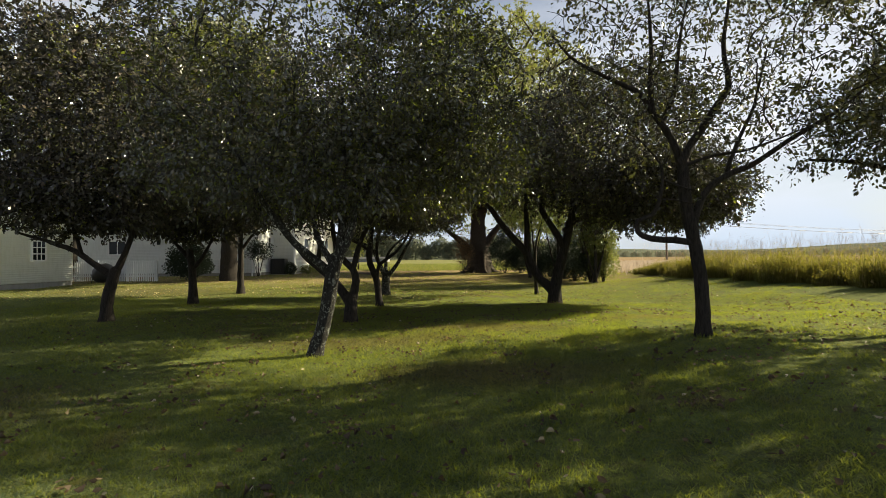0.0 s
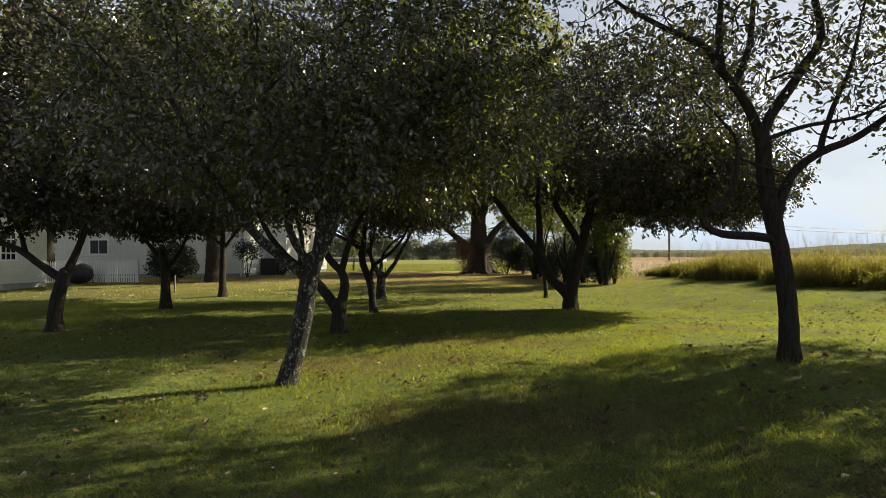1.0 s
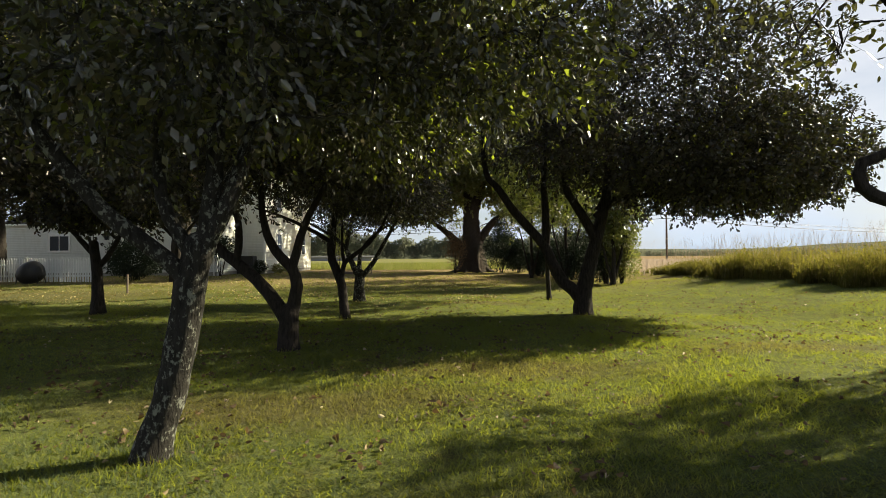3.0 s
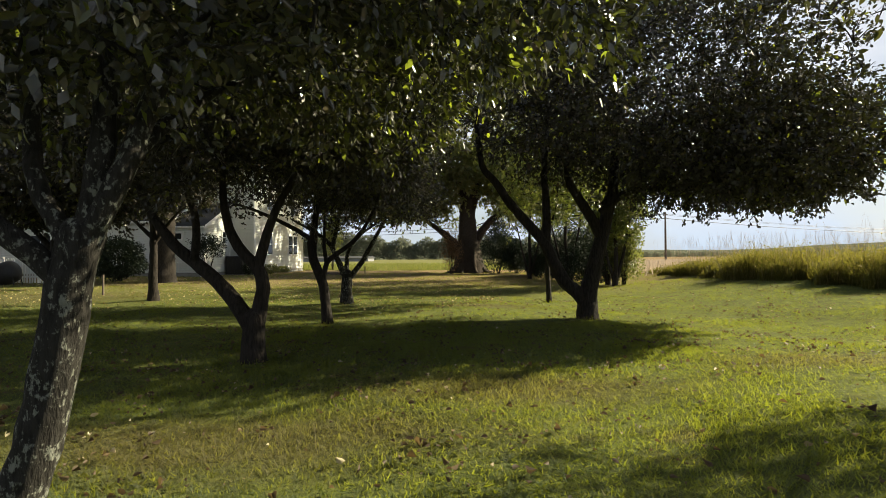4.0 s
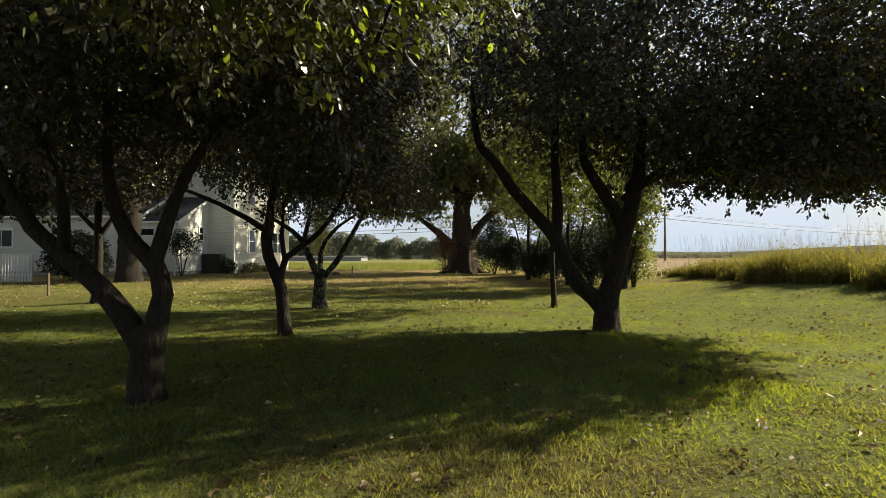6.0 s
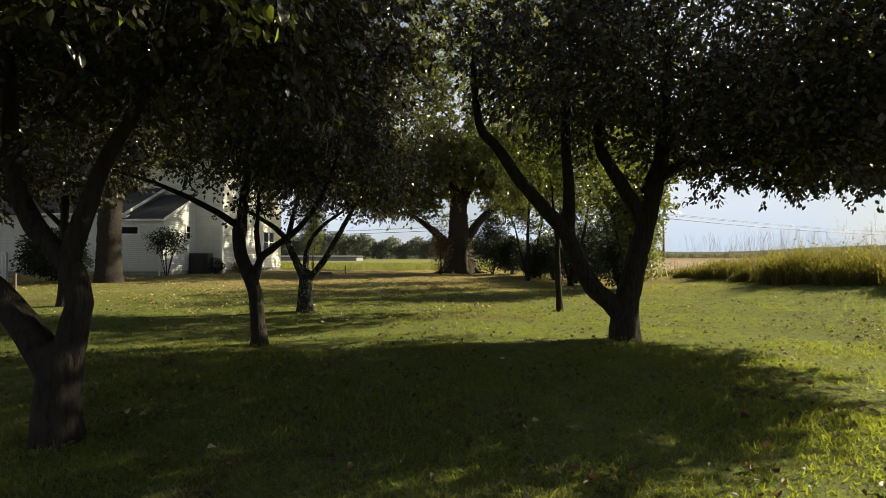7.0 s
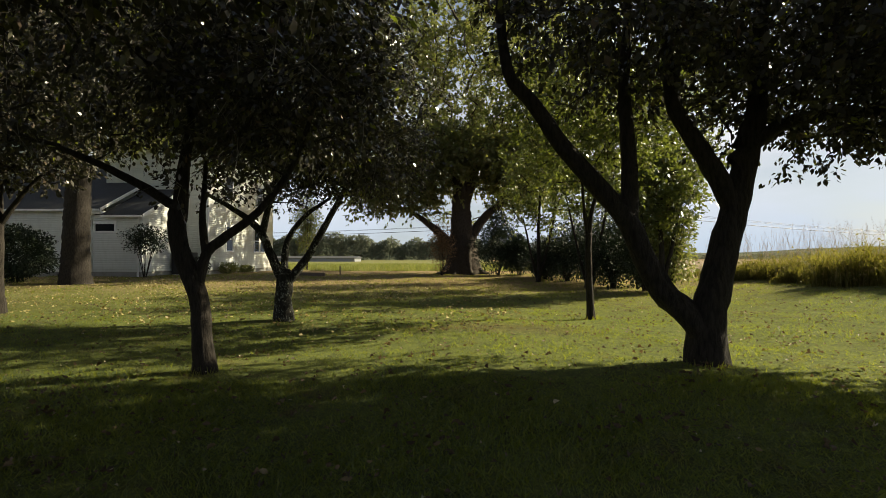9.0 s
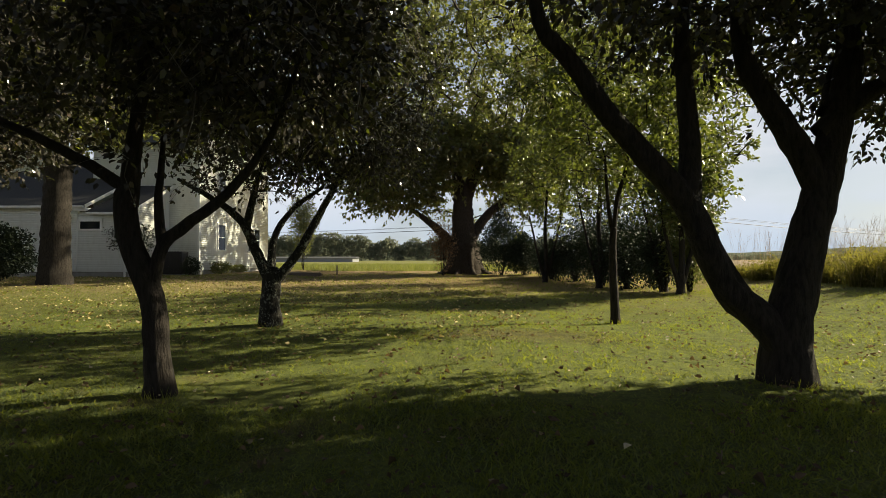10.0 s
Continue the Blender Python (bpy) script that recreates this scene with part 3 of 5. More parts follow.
crossing = tree("apple_tree", "apple tree with two crossing stems in the shade", (-2.55, 13.5),
     [([(0, 0, 0), (0.0, 0, 0.3), (0.0, 0, 0.62)], 0.16, 0.15),
      ([(-0.03, 0, 0.48), (-0.26, 0, 0.84), (-0.5, 0, 1.1), (-0.84, 0, 1.38), (-1.16, 0, 1.64), (-1.5, 0.1, 2.05), (-1.9, 0.2, 2.7)], 0.125, 0.035),
      ([(0.05, 0, 0.5), (0.13, 0, 1.0), (0.06, 0, 1.28), (-0.12, 0, 1.45), (-0.3, 0.02, 1.72), (-0.42, 0.05, 2.1), (-0.5, 0.1, 2.9)], 0.115, 0.035),
      ([(0.05, 0, 1.25), (0.14, 0.0, 1.55), (0.22, 0.05, 1.9), (0.38, 0.1, 2.3), (0.8, 0.3, 3.1)], 0.08, 0.03),
      ([(-0.84, 0, 1.36), (-0.7, -0.2, 1.9), (-0.75, -0.4, 2.5), (-0.7, -0.5, 3.0)], 0.06, 0.025)],
     [((-0.5, 0.0, 4.8), (3.2, 2.9, 2.8), 1.0), ((0.9, 0.6, 3.5), (1.9, 1.9, 1.1), 0.5), ((-1.9, 0.2, 3.3), (1.9, 2.2, 1.0), 0.3)],
     13, BARK_DARK, LEAF, boughs=850, twigs=15, leaves=9, size=0.068, twig=0.0036, twig_bark=TWIG, reach=0.45, shape=MID_SHAPE, group=ROW, sides=14, core=16000, core_size=0.1, flare=0.25)
tree("apple_tree", "slender crooked apple tree with a low spreading crown", (-2.72, 17.9),
     [([(0, 0, 0), (-0.05, 0, 0.6), (-0.12, 0, 0.9), (-0.28, 0, 1.3), (-0.32, 0, 1.7)], 0.115, 0.1),
      ([(-0.31, 0, 1.6), (-0.26, 0, 2.2), (-0.2, 0, 2.7), (-0.25, 0.1, 3.4)], 0.09, 0.03),
      ([(-0.1, 0, 0.85), (-0.02, 0.05, 1.25), (0.15, 0.05, 1.4), (0.6, 0.05, 1.75), (0.95, 0.1, 2.25), (1.2, 0.1, 2.9)], 0.065, 0.025),
      ([(-0.02, 0.05, 1.25), (-0.08, 0.1, 1.6), (-0.1, 0.2, 2.3)], 0.05, 0.02),
      ([(-0.31, 0, 1.75), (-0.9, 0, 2.1), (-1.5, -0.1, 2.4), (-2.1, -0.2, 2.6)], 0.06, 0.02)],
     [((-0.3, 0.0, 4.7), (3.0, 3.0, 2.7), 1.0), ((0.8, 0.2, 3.2), (1.5, 1.5, 0.95), 0.3)],
     14, BARK_DARK, LEAF, boughs=640, twigs=15, leaves=8, size=0.074, twig=0.0046, twig_bark=TWIG, reach=0.5, shape=MID_SHAPE, group=ROW, sides=14, rise=0.08, core=11000, core_size=0.1)
tree("apple_tree", "apple tree with a short forked trunk and lichen on its bark", (-3.4, 22.6),
     [([(0, 0, 0), (0, 0, 0.4), (0.02, 0, 0.85)], 0.17, 0.165),
      ([(-0.03, 0, 0.75), (-0.3, 0, 1.3), (-0.5, 0, 1.75), (-1.0, 0.1, 2.15), (-1.8, 0.2, 2.6)], 0.11, 0.03),
      ([(0.06, 0, 0.7), (0.4, 0, 1.1), (0.65, 0, 1.5), (1.0, 0, 2.15), (1.4, 0, 2.85), (1.8, 0, 3.2)], 0.095, 0.03),
      ([(0.0, 0, 0.8), (0.02, 0.1, 1.5), (0.35, 0.1, 2.0), (0.9, 0.1, 2.4)], 0.08, 0.03),
      ([(-0.45, 0, 1.65), (-0.3, 0, 2.3), (-0.1, 0, 3.0)], 0.08, 0.03)],
     [((-0.1, 0.0, 4.8), (3.0, 2.9, 2.7), 1.0), ((1.2, 0.0, 3.3), (1.8, 1.5, 1.0), 0.35)],
     15, BARK, LEAF, boughs=620, twigs=14, leaves=9, size=0.08, twig=0.005, twig_bark=TWIG, reach=0.55, shape=FAR_SHAPE, group=ROW, sides=14, rise=0.05, core=11000, core_size=0.11)
tree("apple_tree", "broad old apple tree with three heavy stems and a dark crown", (3.0, 18.38),
     [([(0, 0, 0), (0.0, 0, 0.3), (0.03, 0, 0.6), (0.13, 0, 1.0), (0.24, 0, 1.47), (0.35, 0, 1.9), (0.49, 0, 2.49), (0.57, 0, 3.02), (0.7, 0.1, 4.8)], 0.2, 0.06),
      ([(-0.04, 0, 0.3), (-0.24, 0, 0.55), (-0.53, 0, 0.79), (-0.71, 0, 1.1), (-0.86, 0, 1.48), (-1.02, 0, 1.75), (-1.31, 0, 2.07), (-1.63, 0, 2.45), (-2.0, 0, 3.0), (-2.3, 0, 3.4), (-2.4, 0, 4.4)], 0.16, 0.045),
      ([(-0.9, 0, 1.55), (-0.87, 0.05, 2.08), (-0.89, 0.1, 2.77), (-0.9, 0.15, 3.4), (-0.8, 0.2, 4.8)], 0.11, 0.035),
      ([(0.3, 0, 1.8), (0.01, 0, 2.33), (-0.24, 0, 2.71), (-0.42, 0, 3.15), (-0.5, -0.1, 4.4)], 0.13, 0.045),
      ([(0.3, 0, 2.3), (0.9, -0.1, 2.75), (1.8, -0.2, 2.85), (2.8, -0.2, 3.0), (3.9, -0.2, 3.2)], 0.085, 0.025),
      ([(0.4, 0, 2.5), (0.9, 0.6, 3.2), (1.6, 1.2, 3.9)], 0.08, 0.03)],
     [((1.8, -0.2, 5.1), (3.7, 4.1, 2.9), 1.6), ((2.9, -1.0, 3.45), (2.4, 3.1, 1.35), 0.65), ((-1.0, 0.0, 4.6), (2.0, 2.4, 1.7), 0.3), ((4.2, -0.9, 3.5), (1.9, 2.4, 1.3), 0.36), ((4.5, 0.9, 3.6), (1.8, 1.9, 1.35), 0.34)],
     16, BARK_DARK, LEAF, flare=0.3, boughs=1850, twigs=15, leaves=8, size=0.082, shape=MID_SHAPE, group=ROW, sides=18, attach=1.9, rise=0.05, core=24000, core_size=0.13)
tree("apple_tree", "thin straight young tree with light green leaves", (2.85, 23.65),
     [([(0, 0, 0), (-0.02, 0, 0.8), (-0.05, 0, 1.5), (-0.02, 0, 1.8)], 0.085, 0.065),
      ([(-0.03, 0, 1.7), (0.05, 0, 2.3), (0.25, 0, 3.0), (0.35, 0, 4.0)], 0.05, 0.02),
      ([(-0.03, 0, 1.65), (-0.12, 0, 2.2), (-0.2, 0, 3.2)], 0.045, 0.02)],
     [((0.1, 0.0, 4.4), (2.3, 2.2, 1.9), 1.0)],
     17, BARK_DARK, LEAF_BRIGHT, boughs=400, twigs=10, leaves=9, size=0.095, shape=FAR_SHAPE, group=ROW, sides=12, attach=1.7)
tree("apple_tree", "apple tree with a long low limb beside the yard", (-9.15, 13.8),
     [([(0, 0, 0), (0.03, 0, 0.5), (0.12, 0, 0.9), (0.25, 0, 1.3)], 0.16, 0.14),
      ([(0.2, 0, 1.15), (-0.35, 0, 1.5), (-0.9, 0, 1.85), (-1.5, 0, 2.05), (-2.6, 0, 2.4)], 0.1, 0.03),
      ([(0.25, 0, 1.25), (0.5, 0, 1.75), (0.7, 0.1, 2.4), (0.9, 0.1, 3.1)], 0.1, 0.03),
      ([(-0.7, 0, 1.75), (-0.95, 0.1, 2.3), (-1.2, 0.1, 3.0)], 0.06, 0.02)],
     [((-0.6, 0.0, 5.4), (3.8, 3.1, 3.5), 1.0), ((-0.6, 0.0, 3.3), (3.2, 2.8, 1.2), 0.3)],
     18, BARK_DARK, LEAF, boughs=850, twigs=12, leaves=11, size=0.108, shape=FAR_SHAPE, group=ROW, sides=12, attach=1.5, core=14000, core_size=0.14)
tree("apple_tree", "dark apple tree with a straight trunk and one side limb", (-9.7, 19.0),
     [([(0, 0, 0), (-0.02, 0, 0.8), (-0.05, 0, 1.4), (-0.1, 0, 1.9)], 0.16, 0.12),
      ([(-0.08, 0, 1.2), (0.3, 0, 1.6), (0.6, 0, 2.1), (0.9, 0, 2.7)], 0.09, 0.03),
      ([(-0.1, 0, 1.6), (-0.6, 0, 2.1), (-1.1, 0, 2.6)], 0.09, 0.03)],
     [((0.0, 0.0, 5.0), (3.3, 2.9, 3.0), 1.0), ((0.0, 0.0, 3.2), (2.9, 2.6, 1.2), 0.4)],
     19, BARK_DARK, LEAF, boughs=620, twigs=11, leaves=10, size=0.115, shape=FAR_SHAPE, group=ROW, sides=12, attach=1.5, core=12000, core_size=0.16)
tree("apple_tree", "dark apple tree with a single straight trunk", (-10.0, 23.4),
     [([(0, 0, 0), (0, 0, 0.9), (0.03, 0, 1.8), (0.05, 0, 2.8)], 0.155, 0.1),
      ([(0.03, 0, 1.9), (0.5, 0, 2.5), (1.0, 0, 3.0)], 0.08, 0.03),
      ([(0.03, 0, 2.0), (-0.5, 0, 2.5), (-1.0, 0, 3.1)], 0.08, 0.03)],
     [((0.0, 0.0, 5.4), (3.2, 2.9, 2.7), 1.0), ((0.0, 0.0, 3.6), (2.6, 2.4, 0.9), 0.16)],
     20, BARK_DARK, LEAF, boughs=620, twigs=11, leaves=10, size=0.115, shape=FAR_SHAPE, group=ROW, sides=12, attach=2.2, core=6000, core_size=0.14)
tree("apple_tree", "sparse apple tree at the edge of the bank", (10.0, 10.2),
     [([(0, 0, 0), (0.02, 0, 0.9), (0, 0, 1.6)], 0.15, 0.13),
      ([(0, 0, 1.4), (-0.6, 0.2, 1.9), (-1.4, 0.4, 2.4), (-2.4, 0.6, 2.7), (-3.1, 0.8, 2.8)], 0.09, 0.025),
      ([(0, 0, 1.5), (0.2, 0, 2.4), (0.3, 0.1, 3.4)], 0.1, 0.03),
      ([(-0.6, 0.2, 1.9), (-1.2, 0.3, 2.9), (-1.7, 0.4, 3.8)], 0.07, 0.02)],
     # third lobe is added out of view, to cast shade on the near lawn
     [((0.2, -0.5, 4.6), (3.2, 2.5, 2.4), 1.0), ((-2.0, 0.2, 3.3), (1.7, 1.3, 1.1), 0.25), ((0.6, -2.4, 4.7), (2.9, 2.1, 1.9), 0.65), ((0.9, 2.3, 4.6), (2.3, 1.9, 1.6), 0.5)],
     21, BARK_DARK, LEAF_SPARSE, boughs=980, twigs=12, leaves=9, size=0.085, shape=FAR_SHAPE, group=ROW, sides=12, attach=1.6, core=9500, core_size=0.12)

spray(leaning, (-0.55, 10.3, 3.35), ((-0.35, 11.5, 2.5), (-0.05, 11.7, 2.4), (0.2, 11.9, 2.65), (0.5, 11.8, 2.5), (-0.2, 11.2, 2.75), (0.85, 12.1, 2.55), (0.4, 11.4, 2.85)), 91, LEAF_SUN_TONED, BARK_DARK, 26)
spray(crossing, (-1.2, 14.2, 3.2), ((-0.5, 14.7, 2.7), (-0.25, 14.9, 2.6), (-0.1, 15.2, 2.75), (-0.7, 14.9, 2.85)), 92, LEAF_SUN_TONED, BARK_DARK, 12)

# ---- large trees round the yard ----
tree("shade_tree", "huge old shade tree with flared roots standing at the lawn's end", (0.05, 45.6),
     [([(0, 0, 0), (0, 0, 0.6), (-0.05, 0, 1.6), (-0.1, 0, 3.2), (-0.15, 0, 5.0)], 0.88, 0.5),
      ([(0.2, 0, 1.6), (0.75, 0, 2.6), (1.5, 0, 3.6), (2.6, 0, 4.6), (3.6, 0.2, 6.5)], 0.36, 0.1),
      ([(-0.4, 0, 1.0), (-1.0, 0, 2.0), (-1.9, -0.2, 2.9), (-3.4, -0.4, 4.0)], 0.38, 0.1),
      ([(0.05, 0, 4.4), (-0.6, 0.2, 6.2), (-1.2, 0.4, 8.5)], 0.42, 0.12),
      ([(0.05, 0, 4.4), (0.7, 0.2, 6.6), (1.0, 0.3, 9.0)], 0.42, 0.12)],
     [((1.3, 6.4, 14.0), (10.4, 12.4, 10.2), 1.0), ((-4.0, -0.8, 5.3), (3.8, 2.6, 1.9), 0.22), ((3.3, -0.3, 6.5), (2.9, 2.6, 2.8), 0.25), ((-1.0, -1.8, 7.4), (3.0, 1.7, 1.7), 0.15)],
     30, BARK_OLD, LEAF_BIG, boughs=1750, twigs=8, leaves=10, size=0.235, reach=0.95, shape=FAR_SHAPE, sides=20, attach=2.6, tip=0.012, step=0.5, core=9000, core_size=0.32)
for root in range(9):
    a = root * 0.7 + 0.2
    h = 1.5 + 0.3 * math.sin(root * 2.1)
    z0 = float(ground_z(0.05, 45.6))
    d = np.array([math.cos(a), math.sin(a), 0])
    pts = np.array([(0.05, 45.6, z0)]) + np.array([d * 0.55 + (0, 0, h), d * 0.8 + (0, 0, h * 0.5), d * 1.15 + (0, 0, 0.18), d * 1.75 + (0, 0, -0.05)])
    v, f = tube(curve_through(pts, 0.15), np.linspace(0.36, 0.08, len(curve_through(pts, 0.15))), 8, 0.05, np.random.default_rng(root))
    part_arrays("root", v, f, BARK_OLD, bpy.data.objects["shade_tree"], smooth=True)
tree("yard_tree", "tall yard tree with a thick dark trunk beside the house", (-15.3, 33.1),
     [([(0, 0, 0), (0, 0, 0.8), (0.05, 0, 2.5), (0.1, 0, 4.5)], 0.52, 0.46),
      ([(0.08, 0, 3.8), (0.9, 0, 5.2), (2.0, 0, 6.4)], 0.22, 0.07),
      ([(0.08, 0, 4.0), (-0.8, 0, 5.4), (-1.8, 0, 6.8)], 0.22, 0.07),
      ([(0.1, 0, 4.4), (0.1, 0.2, 6.5), (0.2, 0.3, 8.8)], 0.28, 0.08)],
     [((-0.2, -0.8, 10.8), (6.2, 5.6, 5.4), 1.0), ((0.6, -0.8, 6.5), (4.4, 3.6, 1.5), 0.22)],
     31, BARK_DARK, LEAF_BIG, boughs=900, twigs=8, leaves=9, size=0.23, reach=0.85, shape=FAR_SHAPE, sides=16, attach=5.0, tip=0.012, step=0.45, flare=0.22, core=9000, core_size=0.3)
tree("yard_tree", "tall yard tree with a sunlit yellow-green crown behind the outbuilding", (-27.6, 35.2),
     [([(0, 0, 0), (0.05, 0, 2.0), (0.0, 0, 5.0), (0.1, 0, 8.0)], 0.42, 0.3),
      ([(0.02, 0, 5.4), (1.2, 0, 8.0), (2.0, 0.2, 11.0)], 0.2, 0.06),
      ([(0.02, 0, 6.0), (-1.2, 0, 8.6), (-2.0, 0.2, 12.0)], 0.2, 0.06)],
     [((0.0, 0.0, 11.5), (5.4, 5.0, 6.0), 1.0)],
     32, BARK_DARK, LEAF_BIG, boughs=420, twigs=8, leaves=7, size=0.3, reach=0.9, shape=FAR_SHAPE, sides=12, attach=5.0, tip=0.014, step=0.6)
for k, (x, y, h, w) in enumerate(((6.5, 31.2, 8.4, 2.9), (5.0, 33.6, 8.2, 2.5), (6.4, 29.6, 5.2, 1.3), (3.6, 37.6, 7.0, 2.2))):
    tree("hedgerow_tree", "light green hedgerow tree with several thin stems", (x, y),
         [([(0, 0, 0), (0.05, 0, 1.2), (0.0, 0, 2.4), (0.1, 0, h * 0.6)], 0.11, 0.05),
          ([(0.05, 0.05, 0.2), (0.4, 0.1, 1.4), (0.7, 0.1, 2.8), (0.9, 0.1, h * 0.55)], 0.08, 0.03),
          ([(-0.05, 0.0, 0.2), (-0.35, 0, 1.5), (-0.7, -0.1, 3.0)], 0.075, 0.03)],
         [((0.1, 0.0, h * 0.66), (w, w, h * 0.36), 1.0)],
         40 + k, BARK_DARK, LEAF_BRIGHT, boughs=300, twigs=9, leaves=8, size=0.14, reach=0.55, shape=FAR_SHAPE, group="trees of the hedgerow", sides=10, attach=0.8, tip=0.008, step=0.35)


def bush(name, label, x, y, w, h, seed, leaf, count, size, shell=0.55, group="", lift=0.0, twig=BARK_DARK, category="bush", canes=9, taper=0.0):
    """A shrub: a few stems and leaves that fill a lumpy rounded body."""
    rng = np.random.default_rng(seed)
    z = float(ground_z(x, y))
    top = empty(name, (x, y, z), label, category, group)
    stems = []
    for _ in range(canes):
        a, r = rng.uniform(0, 6.28), rng.uniform(0.2, 0.42) * w
        pts = [(x + 0.05 * math.cos(a), y + 0.05 * math.sin(a), z - 0.03), (x + r * 0.4 * math.cos(a), y + r * 0.4 * math.sin(a), z + (h + lift) * 0.4), (x + r * math.cos(a), y + r * math.sin(a), z + lift + h * rng.uniform(0.6, 0.85))]
        c = curve_through(pts, 0.15)
        stems.append(tube(c, np.linspace(0.02, 0.006, len(c)), 5))
    v, f = joined(stems)
    tagged(part_arrays("stems", v, f, twig, top), kind="stuff")
    d = rng.normal(0, 1, (count, 3))
    d /= np.linalg.norm(d, axis=1, keepdims=True)
    lump = 1 + 0.13 * np.sin(d[:, 0] * 5 + seed) * np.sin(d[:, 1] * 4.3 + 1) + 0.1 * np.sin(d[:, 2] * 6 + seed * 2)
    rad = rng.uniform(shell, 1.0, count) * lump
    slim = 1 - taper * (d[:, 2] * rad + 0.6)
    at = np.array([x, y, z + lift + h * 0.5]) + d * rad[:, None] * np.stack([w * 0.5 * slim, w * 0.5 * slim, np.full(count, h * 0.5)], 1)
    at[:, 2] = np.maximum(at[:, 2], z + 0.02)
    v, f = scatter_leaves(at, d, size, rng, 0.2, 1.0, FAR_SHAPE)
    tagged(part_arrays("foliage", v, f, leaf, top), kind="stuff")
    return top


for k, (x, y, w, h) in enumerate(((2.1, 43.6, 3.8, 3.8), (3.2, 42.8, 2.6, 2.3), (4.6, 41.0, 2.4, 1.9))):
    bush("evergreen", "dark ragged evergreen at the head of the hedgerow", x, y, w, h, 51 + k, LEAF_EVER, 10000, 0.11, 0.25, "evergreens", taper=0.42)
for k, (x, y, w, h) in enumerate(((5.0, 38.0, 2.6, 2.7), (4.2, 39.6, 2.2, 2.1), (5.6, 35.4, 2.8, 2.9), (5.9, 33.2, 2.4, 2.2), (6.5, 31.4, 2.2, 2.6), (7.0, 30.4, 1.7, 2.8), (6.2, 40.2, 3.4, 3.9), (6.9, 37.2, 3.2, 3.7), (7.2, 34.4, 3.0, 3.6))):
    bush("undergrowth", "tangled dark undergrowth with bare brown stems", x, y, w, h, 60 + k, (LEAF_EVER, LEAF_EVER, LEAF_EVER, LEAF_EVER, LEAF_EVER, LEAF_BIG, LEAF_EVER, LEAF_EVER, LEAF_EVER)[k], 6000, 0.11, 0.1, "undergrowth of the hedgerow", canes=26)
bush("sapling", "rust-brown sapling in front of the great trunk", -1.15, 43.2, 1.7, 3.6, 70, LEAF_RUST, 2600, 0.10, 0.1)
bush("round_shrub", "dark clipped round shrub on the lawn", -18.05, 33.4, 2.7, 2.3, 71, LEAF_EVER, 11000, 0.12, 0.5)
bush("ornamental_shrub", "small open shrub against the house corner", -15.9, 38.8, 2.2, 1.6, 72, LEAF_EVER, 2600, 0.11, 0.2, lift=1.15)
bush("yard_sapling", "slender dark green sapling beyond the house corner", -12.6, 55.7, 2.5, 5.2, 76, LEAF_BIG, 5200, 0.16, 0.15, lift=1.3)
bush("foundation_shrub", "low dark shrub at the foot of the wall", -14.9, 42.5, 1.1, 1.0, 73, LEAF_EVER, 3000, 0.07, 0.5, "shrubs along the house")
bush("foundation_shrub", "low green shrub at the foot of the wall", -14.2, 44.6, 1.3, 0.7, 74, LEAF_BIG, 2200, 0.08, 0.4, "shrubs along the house")
bush("foundation_shrub", "low green shrub at the foot of the wall", -14.2, 47.2, 1.2, 0.5, 75, LEAF_BIG, 1600, 0.08, 0.4, "shrubs along the house")

# ---- tall grass on the bank ----
EDGE_Y, EDGE_X = (-6.0, 8.0, 15.0, 24.0, 30.0, 36.0), (15.3, 13.8, 12.1, 10.8, 10.3, 10.0)


